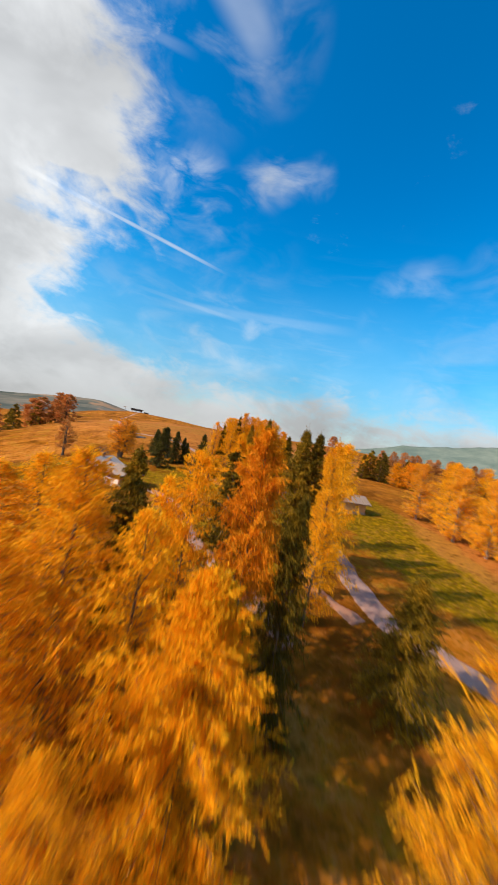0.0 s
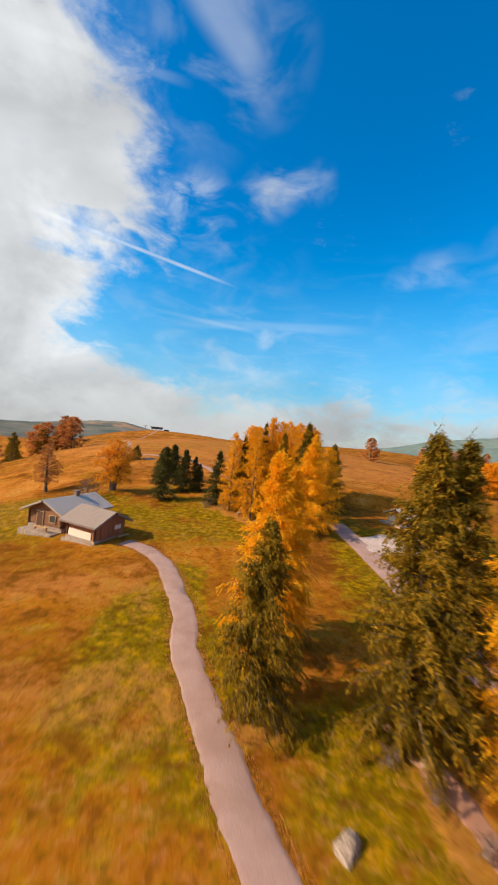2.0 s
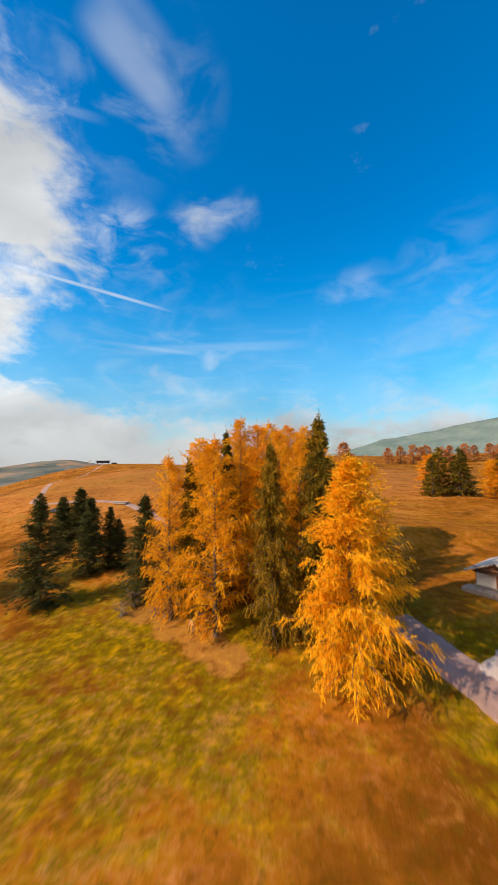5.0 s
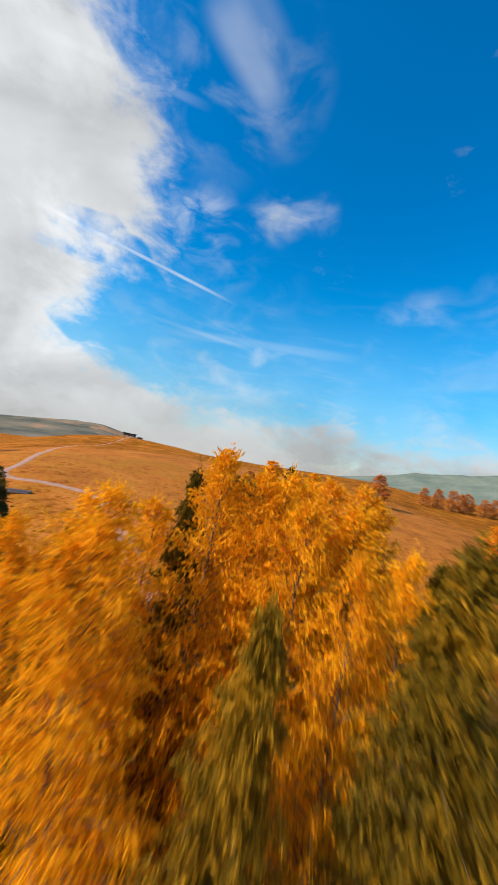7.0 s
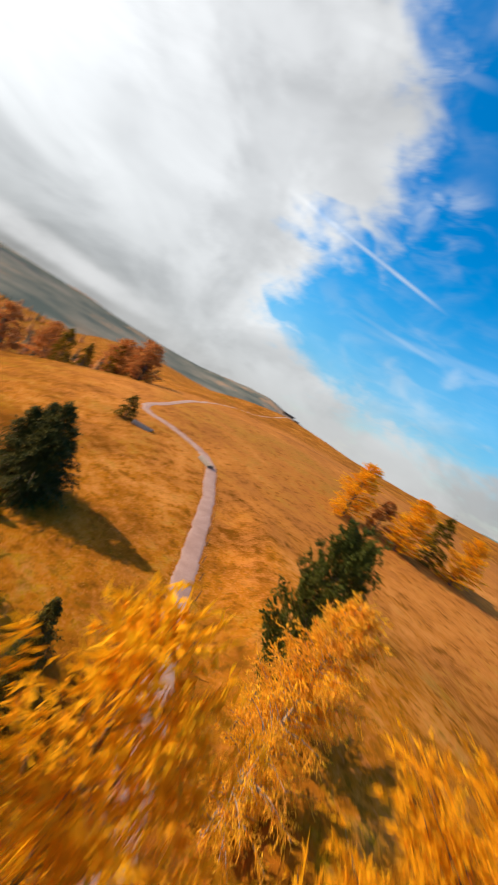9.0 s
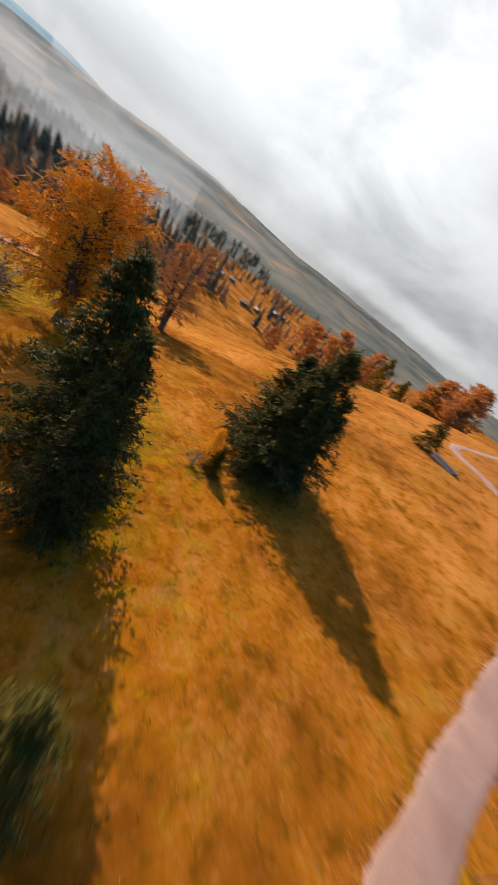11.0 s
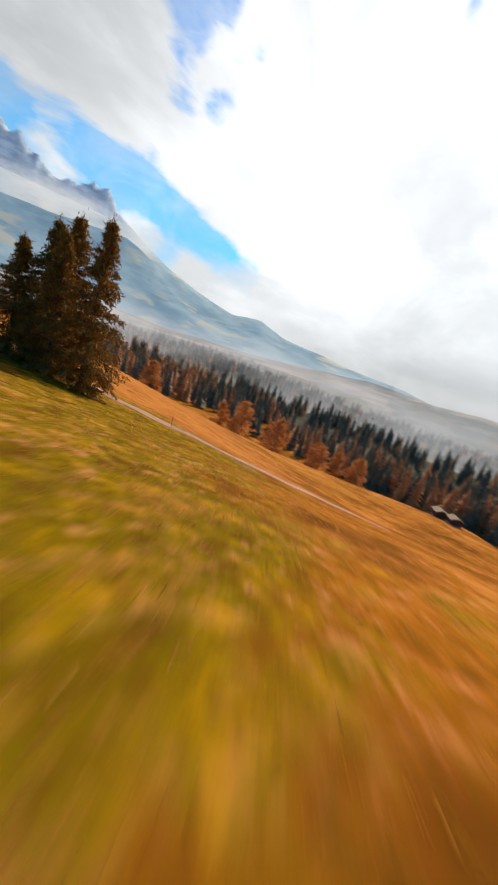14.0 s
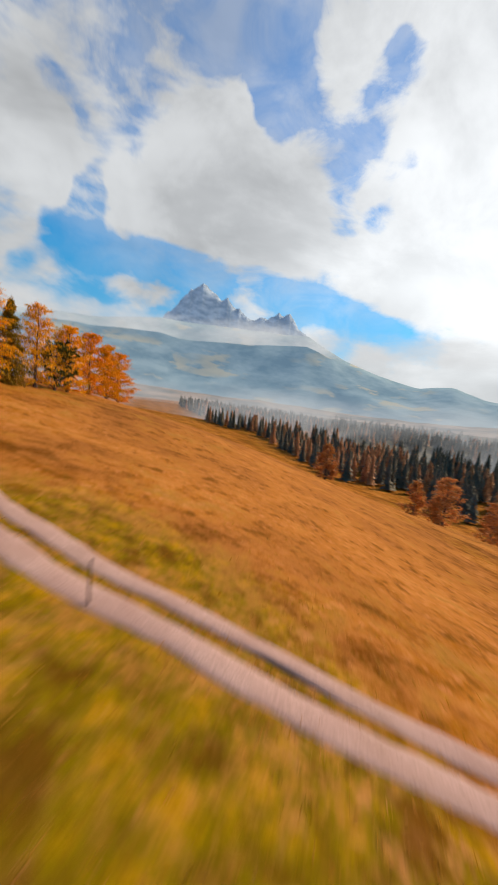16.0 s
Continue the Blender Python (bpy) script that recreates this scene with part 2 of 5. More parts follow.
LARCH = foliage("larch_needles", [(0.12, (0.52, 0.190, 0.005)), (0.42, (0.82, 0.385, 0.007)), (0.68, (0.94, 0.52, 0.010)), (0.95, (0.98, 0.66, 0.03))], 0.42)
PALE_LARCH = foliage("thinning_larch_needles", [(0.12, (0.52, 0.22, 0.06)), (0.42, (0.84, 0.42, 0.04)), (0.68, (0.95, 0.55, 0.02)), (0.95, (0.98, 0.68, 0.03))], 0.45)
DEEP = foliage("deep_orange_needles", [(0.12, (0.48, 0.145, 0.006)), (0.42, (0.78, 0.30, 0.008)), (0.68, (0.90, 0.41, 0.012)), (0.95, (0.95, 0.54, 0.03))], 0.30)
AMBER = foliage("amber_needles", [(0.12, (0.44, 0.150, 0.010)), (0.42, (0.76, 0.310, 0.012)), (0.68, (0.90, 0.41, 0.018)), (0.95, (0.95, 0.53, 0.04))], 0.16)
FADED = foliage("faded_needles", [(0.12, (0.26, 0.10, 0.03)), (0.5, (0.54, 0.225, 0.055)), (0.9, (0.74, 0.38, 0.10))], 0.16)
RUST = foliage("rust_needles", [(0.12, (0.30, 0.11, 0.03)), (0.5, (0.56, 0.225, 0.06)), (0.9, (0.70, 0.34, 0.11))], 0.40)
SPRUCE = foliage("spruce_needles", [(0.18, (0.024, 0.023, 0.004)), (0.5, (0.135, 0.098, 0.007)), (0.88, (0.54, 0.300, 0.015))], 0.36)
RUSTSPRUCE = foliage("browned_spruce_needles", [(0.15, (0.05, 0.034, 0.007)), (0.5, (0.21, 0.105, 0.018)), (0.9, (0.46, 0.215, 0.035))], 0.2)
DARKSPRUCE = foliage("dark_spruce_needles", [(0.15, (0.018, 0.024, 0.008)), (0.5, (0.062, 0.064, 0.012)), (0.9, (0.20, 0.150, 0.022))], 0.22)
PINE = foliage("pine_needles", [(0.15, (0.02, 0.03, 0.008)), (0.5, (0.07, 0.085, 0.012)), (0.9, (0.16, 0.14, 0.02))], 0.16)
TWIGS = foliage("dry_twigs", [(0.2, (0.09, 0.045, 0.03)), (0.8, (0.30, 0.165, 0.115))], 0.1)
GRASS = foliage("grass_blades", [(0.12, (0.30, 0.20, 0.006)), (0.4, (0.46, 0.22, 0.015)), (0.65, (0.66, 0.31, 0.09)), (0.95, (0.76, 0.43, 0.23))], 0.5)
BARK = bark_mat("bark", (0.05, 0.032, 0.022), (0.20, 0.14, 0.10))
GREYBARK = bark_mat("grey_bark", (0.16, 0.13, 0.11), (0.42, 0.36, 0.32))


# centre, half widths and weight of the greener turf, and of the pinkish dead grass
GREENS = [(-12, 58, 36, 31, 0.22), (-6, 33, 12, 16, 0.22), (-9.2, 46, 3.2, 9, 0.75), (-3.2, 41, 3, 7, 0.6), (4.5, 35.5, 4, 5, 0.55), (-36, 70, 14, 12, 0.6), (-12, 72, 12, 11, 0.5), (26, 54, 7.5, 26, 1.5), (10, 58, 5, 14, 0.5),
          (-40, 85, 17, 9, 0.24), (-47, 71, 6, 9, 0.30), (-25, 90.5, 10, 6, 0.15), (-43, 79, 5, 5, 0.40), (-53, 74.5, 4, 5, 0.32), (-57, 71, 3, 3, 0.2), (-55.5, 62.5, 8, 7, 0.95), (-33, 160, 34, 30, 0.34), (-60, 69, 6, 5, 0.5)]
# the (-72, 30) spot also paints in that slope's sunlit paleness
DEAD = [(-9.8, 78.6, 2.0, 2.0, 0.34), (-7.3, 75.9, 1.8, 2.0, 0.36), (-5.3, 73.4, 1.5, 1.9, 0.36), (-3.7, 71.4, 1.3, 1.6, 0.30), (6.8, 36.4, 1.3, 4.5, 0.22), (-1.4, 38.2, 1.6, 1.3, 0.24), (-13.5, 50.3, 5, 4, 0.10), (-9, 38.4, 6, 2.5, 0.12), (-20, 49.3, 5, 3, 0.10), (33, 52, 4, 16, 0.25), (-72, 30, 26, 34, 0.22), (-130, -20, 60, 60, 0.16), (-10, 190, 90, 75, 0.26)]


def ground_mat():
    n = Nodes("meadow")
    big, mid, fine, tiny = n.noise(0.022, 4.0, 0.6), n.noise(0.16, 5.0, 0.6), n.noise(1.3, 6.0, 0.65), n.noise(9.0, 4.0, 0.7)
    swath, drift = n.noise(0.06, 5.0, 0.62, (1, 1, 1), 0.8), n.noise(0.55, 4.0, 0.6, (1, 1, 1), 0.6)
    tone = n.math("ADD", n.math("MULTIPLY", swath, 0.5), n.math("ADD", n.math("MULTIPLY", mid, 0.3), n.math("MULTIPLY", drift, 0.2)))
    straw = n.ramp(tone, [(0.40, (0.130, 0.042, 0.003)), (0.47, (0.235, 0.080, 0.006)), (0.53, (0.340, 0.118, 0.006)), (0.61, (0.52, 0.210, 0.040))])
    green = n.ramp(fine, [(0.3, (0.062, 0.046, 0.001)), (0.52, (0.165, 0.114, 0.001)), (0.72, (0.410, 0.210, 0.002))])
    sep = n.nt.nodes.new("ShaderNodeSeparateXYZ")
    n.link(n.coord, sep.inputs[0])

    def lobes(spots):
        total = 0.0
        for cx, cy, rx, ry, weight in spots:
            dx = n.math("MULTIPLY", n.math("SUBTRACT", sep.outputs[0], cx), 1 / rx)
            dy = n.math("MULTIPLY", n.math("SUBTRACT", sep.outputs[1], cy), 1 / ry)
            total = n.math("ADD", n.band(n.math("ADD", n.math("MULTIPLY", dx, dx), n.math("MULTIPLY", dy, dy)), 1.7, 0.2, 0.0, weight), total)
        return total

    x = n.math("ADD", lobes(GREENS), n.math("MULTIPLY", n.math("SUBTRACT", mid, 0.5), 2.0))
    x = n.math("ADD", x, n.math("MULTIPLY", n.math("SUBTRACT", big, 0.5), 1.2))
    x = n.math("ADD", x, n.math("ADD", n.math("MULTIPLY", n.math("SUBTRACT", fine, 0.5), 1.0), n.math("MULTIPLY", n.math("SUBTRACT", drift, 0.5), 1.7)))
    col = n.mix(n.band(x, 0.08, 0.70), straw, green)
    # clumps of long pale grass and of dark herbs
    clump = n.noise(2.2, 4.0, 0.6, (1, 1, 1), 0.7)
    col = n.mix(n.math("MULTIPLY", n.math("MULTIPLY", n.band(clump, 0.50, 0.72), n.band(swath, 0.38, 0.56)), n.band(sep.outputs[0], -20, -37, 0.24, 0.64)), col, (0.62, 0.258, 0.110))
    col = n.mix(n.math("MULTIPLY", n.band(clump, 0.48, 0.34), 0.62), col, (0.120, 0.062, 0.004))
    # bleached tufts, denser on dead ground
    tuft = n.noise(5.5, 5.0, 0.62, (1, 1, 1), 0.5)
    pale = n.math("ADD", n.math("ADD", n.math("MULTIPLY", tuft, 0.6), n.math("MULTIPLY", drift, 0.6)), lobes(DEAD))
    col = n.mix(n.math("MULTIPLY", n.band(pale, 0.60, 0.82), 0.45), col, (0.50, 0.195, 0.055))
    col = n.mix(n.math("MULTIPLY", n.band(n.math("ADD", n.math("MULTIPLY", fine, 0.6), n.math("MULTIPLY", drift, 0.4)), 0.48, 0.37), 0.66), col, (0.110, 0.044, 0.004))
    col = n.mix(n.math("MULTIPLY", n.band(tiny, 0.50, 0.70), 0.38), col, (0.18, 0.064, 0.006))
    # wooded ground down in the valley
    west = n.math("MULTIPLY", n.band(sep.outputs[0], -235, -330), n.band(n.math("ADD", sep.outputs[1], n.math("MULTIPLY", sep.outputs[0], 0.3)), 0, -90))
    shade = n.band(n.math("ADD", n.noise(0.0045, 5.0, 0.6), n.math("MULTIPLY", west, 0.34)), 0.62, 0.74)
    col = n.mix(n.math("MULTIPLY", west, shade), col, n.ramp(n.noise(0.09, 6.0, 0.7), [(0.35, (0.06, 0.07, 0.055)), (0.6, (0.13, 0.11, 0.07)), (0.75, (0.30, 0.16, 0.08))]))
    h = n.math("ADD", n.math("MULTIPLY", fine, 0.6), n.math("MULTIPLY", tiny, 0.4))
    n.bump(h, 0.6, 0.10)
    return n.done(col, 1.0, spec=0.02)


def gravel_mat(name, a, b, scale=1.0):
    n = Nodes(name)
    x, y = n.noise(0.8 * scale, 4.0), n.noise(22.0 * scale, 5.0, 0.7)
    col = n.mix(n.band(y, 0.35, 0.75), n.ramp(x, [(0.3, a), (0.7, b)]), (0.26, 0.17, 0.14))
    wear = n.noise(0.35 * scale, 5.0, 0.65, (1, 1, 1), 0.8)
    col = n.mix(n.math("MULTIPLY", n.band(wear, 0.50, 0.72), 0.45), col, (0.24, 0.145, 0.10))
    n.bump(y, 0.6, 0.02)
    return n.done(col, 0.95, spec=0.15)


def wood_mat(name, dark, light, along=(1, 1, 0.1), rough=0.75):
    n = Nodes(name)
    x, y = n.noise(7.0, 7.0, 0.65, along, 0.6), n.noise(0.9, 3.0)
    col = n.mix(n.math("MULTIPLY", y, 0.5), n.ramp(x, [(0.25, dark), (0.75, light)]), dark)
    n.bump(x, 0.5, 0.015)
    return n.done(col, rough)


def plain_mat(name, color, vary=0.12, scale=3.0, rough=0.8, metal=0.0):
    n = Nodes(name)
    x = n.noise(scale, 6.0, 0.65)
    lo, hi = tuple(c * (1 - vary * 2) for c in color), tuple(min(1, c * (1 + vary)) for c in color)
    n.bump(x, 0.3, 0.02)
    return n.done(n.ramp(x, [(0.3, lo), (0.7, hi)]), rough, metal)


MEADOW = ground_mat()
RUTS = gravel_mat("rut_gravel", (0.40, 0.245, 0.215), (0.54, 0.36, 0.32))
GRAVEL = gravel_mat("path_gravel", (0.33, 0.205, 0.175), (0.44, 0.295, 0.26))
SCAR = gravel_mat("scar_soil", (0.36, 0.165, 0.095), (0.50, 0.26, 0.165))
YARD = gravel_mat("yard_gravel", (0.52, 0.43, 0.38), (0.62, 0.54, 0.50))
LOGS = wood_mat("weathered_logs", (0.17, 0.075, 0.035), (0.36, 0.17, 0.085), (0.1, 1, 1))
BROWNWOOD = wood_mat("brown_boards", (0.28, 0.098, 0.042), (0.48, 0.195, 0.090), (1, 1, 0.1))
PALEWOOD = wood_mat("pale_boards", (0.42, 0.24, 0.11), (0.62, 0.40, 0.20))
DARKWOOD = wood_mat("dark_boards", (0.06, 0.030, 0.018), (0.15, 0.08, 0.05))
SHINGLE = wood_mat("grey_shingles", (0.23, 0.175, 0.145), (0.41, 0.325, 0.275), (1, 0.15, 1))
TIN = plain_mat("light_roof_sheet", (0.46, 0.395, 0.345), 0.08, 1.5, 0.55)
PLASTER = plain_mat("white_plaster", (0.74, 0.66, 0.56), 0.06)
STONE = plain_mat("grey_stone", (0.38, 0.295, 0.24), 0.25, 4.0)
BRICKRED = plain_mat("chimney_masonry", (0.22, 0.14, 0.11), 0.2, 6.0)
DARK = plain_mat("dark_opening", (0.03, 0.025, 0.022), 0.1)


def glass_mat():
    n = Nodes("window_glass")
    return n.done((0.05, 0.06, 0.07), 0.08, spec=0.8)


GLASS = glass_mat()


def haze_paint_mat(name, low, high, scale, glow, meadow=None):
    """Very far slopes, the haze of kilometres of bright air painted into colour and glow."""
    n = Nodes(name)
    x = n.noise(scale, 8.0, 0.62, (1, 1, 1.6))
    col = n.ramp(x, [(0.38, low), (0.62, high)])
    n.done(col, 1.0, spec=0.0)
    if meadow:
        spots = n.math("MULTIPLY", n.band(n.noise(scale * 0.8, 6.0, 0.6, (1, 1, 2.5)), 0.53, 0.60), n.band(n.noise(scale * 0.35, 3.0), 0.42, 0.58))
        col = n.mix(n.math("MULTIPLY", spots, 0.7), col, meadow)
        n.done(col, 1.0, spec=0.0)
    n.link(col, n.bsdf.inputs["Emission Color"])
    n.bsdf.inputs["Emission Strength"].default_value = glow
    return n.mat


# ---------- mesh helpers ----------
def mesh_of(name, verts, faces, mat, smooth=False):
    me = bpy.data.meshes.new(name)
    v = np.asarray(verts, dtype=np.float32)
    f = np.asarray(faces, dtype=np.int32)
    me.vertices.add(len(v))
    me.vertices.foreach_set("co", v.ravel())
    k = f.shape[1]
    me.loops.add(f.size)
    me.loops.foreach_set("vertex_index", f.ravel())
    me.polygons.add(len(f))
    me.polygons.foreach_set("loop_start", np.arange(0, f.size, k, dtype=np.int32))
    if smooth:
        me.polygons.foreach_set("use_smooth", np.ones(len(f), dtype=bool))
    me.update(calc_edges=True)
    me.validate()
    me.materials.append(mat)
    return me


def part(name, data, mat, parent, label=""):
    """Links a bmesh or a mesh as ONE mesh object under a thing or under a part."""
    if isinstance(data, bmesh.types.BMesh):
        me = bpy.data.meshes.new(name)
        data.to_mesh(me)
        data.free()
        me.materials.append(mat)
        data = me
    ob = new(name, data)
    ob.parent = parent
    if label:
        ob["label"] = label
    return ob


def part_mesh(name, bm, mat):
    """A mesh to be shared by many like pieces."""
    me = bpy.data.meshes.new(name)
    bm.to_mesh(me)
    bm.free()
    me.materials.append(mat)
    return me


def thing(name, m, label, category, group="", kind=""):
    ob = new(name)
    ob.empty_display_size = 0.3
    ob.matrix_basis = m
    return tagged(ob, label, category, group, kind)


def box(bm, x0, x1, y0, y1, z0, z1, bevel=0.0):
    """Adds a box to bm."""
    r = bmesh.ops.create_cube(bm, size=1.0, matrix=Matrix.LocRotScale(((x0 + x1) / 2, (y0 + y1) / 2, (z0 + z1) / 2), None, (x1 - x0, y1 - y0, z1 - z0)))
    if bevel:
        es = list({e for v in r["verts"] for e in v.link_edges})
        bmesh.ops.bevel(bm, geom=es, offset=bevel, segments=1, affect="EDGES")
    return r["verts"]


def boxes(*specs, bevel=0.0):
    bm = bmesh.new()
    for s in specs:
        box(bm, *s, bevel=bevel)
    return bm


def prism(points, y0, y1):
    """A closed solid: the outline in x and z, drawn out from y0 to y1."""
    bm = bmesh.new()
    a = [bm.verts.new((x, y0, z)) for x, z in points]
    b = [bm.verts.new((x, y1, z)) for x, z in points]
    n = len(points)
    bm.faces.new(a[::-1]), bm.faces.new(b)
    for i in range(n):
        bm.faces.new((a[i], a[(i + 1) % n], b[(i + 1) % n], b[i]))
    bmesh.ops.recalc_face_normals(bm, faces=bm.faces)
    return bm


# ---------- the ground ----------
BASE_LEVEL = -33.23
NEAR_SWELLS = [(-42, 28, 12.12), (-6, 78, 21.07), (-120, -5, 3.19), (-160, 65, 10.34), (-9, 60, -22.30), (-35, 85, 8.06), (-60, 62, -1.82), (-20, 110, -19.15), (-50, 125, 13.31), (-10, 20, -2.15), (-95, 75, -9.91), (25, 75, 2.65), (-50, 0, 1.40)]
MID_SWELLS = [(-250, 170, 14.95), (-190, 570, 9.65), (-130, 20, 6.09), (-75, 190, 28.53), (-200, 120, -32.68), (60, 220, 0.63), (0, -100, 21.71), (-150, -150, -14.51), (-200, 0, -10.81)]
FAR_SWELLS = [(-600, -100, -15.44), (-300, 1000, 64.97), (500, 900, 39.32), (-900, -700, 8.08), (500, -400, 16.81), (-700, 500, -41.12)]


CREST = [(-150, 30.0), (-60, 6.0), (-45, 1.2), (-22.8, 0.3), (-16.1, 0.7), (-12.3, 0.5), (0, -0.2), (8.1, -0.4), (14.4, 0.0), (19.3, 0.3), (21, 0.1), (25.7, -0.9), (28.6, -1.8), (32.3, -2.9), (36, -3.3), (62, -3.3), (78, 2.0), (95, 30.0), (150, 30.0)]


def hummocks(x, y):
    """Small bumps of the turf, a few metres long."""
    return (0.05 * np.sin(0.9 * x + 1.3 * np.sin(0.37 * y)) * np.cos(0.8 * y + 1.1 * np.sin(0.31 * x))
            + 0.16 * np.sin(0.13 * x + 0.9 * np.sin(0.09 * y)) * np.cos(0.17 * y + 0.4))


def level(x, y):
    """Height of the ground."""
    x, y = np.asarray(x, dtype=float), np.asarray(y, dtype=float)
    z = np.full_like(x, BASE_LEVEL)
    for swells, wide in ((NEAR_SWELLS, 45.0), (MID_SWELLS, 120.0), (FAR_SWELLS, 500.0)):
        for cx, cy, amp in swells:
            z = z + amp * np.exp(-((x - cx) ** 2 + (y - cy) ** 2) / (2 * wide * wide))
    # the crest of the hill, as its skyline shows from the meadow below: azimuth and slope in degrees
    dx, dy = x + 3.3, y - 31.0
    far, az = np.hypot(dx, dy), np.degrees(np.arctan2(-dx, dy))
    rise = np.interp(az, [c[0] for c in CREST], [c[1] for c in CREST])
    cap = np.minimum(far, 480.0) * np.tan(np.radians(rise)) - np.maximum(far - 480.0, 0.0) * 0.05
    over = np.where(far > 110.0, z - cap, -20.0)
    z = z - np.where(over > -4.0, (over + 4.0) ** 2 / 16.0, 0.0) * (over < 4.0) - np.where(over >= 4.0, over, 0.0)
    # low mound under the lone larch
    z = z + 0.95 * np.exp(-((x + 30.6) ** 2 + (y - 83.8) ** 2) / 14.0)

    def ease(q, lo, hi):
        q = np.clip((q - lo) / (hi - lo), 0.0, 1.0)
        return q * q * (3 - 2 * q)

    # west of the larch row the slope drops into the valley
    dx, dy = x + 3.0, y - 84.0
    far, az = np.hypot(dx, dy), np.degrees(np.arctan2(-dx, dy))
    w = ease(far, 122.0, 260.0) * ease(az, 42.0, 56.0) * (1 - ease(az, 84.0, 97.0))
    z = z + (-64.0 - z) * w
    # the bank above the farm road
    e = (x + 4.5) * 0.86 + (y - 92.5) * 0.51
    z = z + 2.4 * ease(e, 2.0, 7.0) * (1 - ease(e, 12.0, 34.0)) * ease(y, 85.0, 92.0) * (1 - ease(y, 108.0, 128.0))
    return z + hummocks(x, y)


def ground_z(x, y):
    return float(level(x, y))


def build_ground():
    n, a, b = 300, 24.5, 6.0
    u = np.linspace(-1, 1, n)
    s = a * np.sinh(b * u)
    X, Y = np.meshgrid(-26.0 + s, 74.0 + s)
    Z = level(X, Y)
    v = np.stack([X.ravel(), Y.ravel(), Z.ravel()], 1)
    i = np.arange(n * n).reshape(n, n)
    f = np.stack([i[:-1, :-1].ravel(), i[:-1, 1:].ravel(), i[1:, 1:].ravel(), i[1:, :-1].ravel()], 1)
    tagged(new("ground", mesh_of("ground", v, f, MEADOW, True)), "rolling autumn meadow of straw-coloured and green grass", "meadow", kind="structure")


build_ground()


def spline(points, step=1.0):
    """Points every step metres along a smooth line through the given ones."""
    p = [np.array(q, float) for q in points]
    p = [2 * p[0] - p[1]] + p + [2 * p[-1] - p[-2]]
    out = []
    for i in range(1, len(p) - 2):
        m = max(2, int(np.linalg.norm(p[i + 1] - p[i]) / step))
        for k in range(m):
            t = k / m
            out.append(0.5 * (2 * p[i] + (p[i + 1] - p[i - 1]) * t + (2 * p[i - 1] - 5 * p[i] + 4 * p[i + 1] - p[i + 2]) * t * t + (3 * p[i] - p[i - 1] - 3 * p[i + 1] + p[i + 2]) * t ** 3))
    out.append(p[-2])
    return np.array(out)


def strip(name, points, width, mat, label, shift=0.0, rough_edge=0.06, step=0.3, lift=0.045, widths=None):
    """A worn way laid over the ground, slightly domed, with a low broken edge."""
    rng = np.random.default_rng(len(points) * 17 + int(width * 10))
    c = spline(points, step)
    d = np.gradient(c, axis=0)
    d /= np.linalg.norm(d, axis=1, keepdims=True) + 1e-9
    nrm = np.stack([-d[:, 1], d[:, 0]], 1)
    wv = np.full(len(c), width / 2.0) if widths is None else np.interp(np.linspace(0, 1, len(c)), np.linspace(0, 1, len(widths)), widths) / 2.0
    prof = np.array([-1.08, -0.97, -0.75, 0.0, 0.75, 0.97, 1.08])
    rise = np.array([-0.05, lift * 0.35, lift, lift * 1.1, lift, lift * 0.35, -0.05])
    rows = []
    wander = [(np.convolve(rng.normal(0, 1, len(c) + 4), np.ones(5) / 2.2, "valid") + rng.normal(0, 0.5, len(c))) * rough_edge for _ in range(2)]
    for i in range(len(c)):
        e = (wander[0][i], wander[1][i])
        off = prof * wv[i] + shift
        off[:2] += e[0]
        off[-2:] += e[1]
        q = c[i] + nrm[i] * off[:, None]
        rows.append(np.column_stack([q, level(q[:, 0], q[:, 1]) + rise]))
    v = np.concatenate(rows)
    k = len(prof)
    i = np.arange(len(c) * k).reshape(len(c), k)
    f = np.stack([i[:-1, :-1].ravel(), i[:-1, 1:].ravel(), i[1:, 1:].ravel(), i[1:, :-1].ravel()], 1)
    return tagged(new(name, mesh_of(name, v, f, mat, True)), label, "road", kind="structure")


HUT_PATH = [(-17.6, 60.3), (-14.4, 58.4), (-11.1, 54.8), (-8.5, 49.8), (-6.9, 46.4), (-6.0, 43.0), (-4.7, 40.4), (-2.9, 36.9), (-1.1, 33.6), (0.6, 30.8), (2.6, 27.5), (5.2, 23.0)]
strip("path", HUT_PATH, 1.76, GRAVEL, "pale pinkish gravel footpath winding up to the hut")
EAST_ROAD = [(8.0, 74.0), (8.6, 71.4), (9.9, 65.6), (10.7, 61.0), (11.3, 57.8), (12.0, 52.0), (12.6, 44.0), (12.6, 36.0), (13.6, 28.4), (15.8, 25.3), (19.0, 20.0), (22.0, 10.0)]
strip("road", EAST_ROAD, 2.6, GRAVEL, "pale gravel lane past the farm yard")
FARM_ROAD = [(2.0, 80.0), (-1.0, 86.5), (-2.8, 89.8), (-5.2, 93.8), (-8.0, 97.9), (-12.4, 105.2), (-18.0, 114.6), (-23.2, 122.0), (-27.0, 126.8), (-32.0, 129.6), (-39.3, 130.6), (-46.0, 130.6), (-50.5, 134.5), (-53.5, 143.0), (-60.0, 158.0), (-70.0, 180.0), (-80.3, 198.0), (-100.0, 245.0), (-128.0, 320.0), (-150.0, 400.0), (-166.0, 480.0), (-176.0, 530.0), (-186.0, 560.0)]
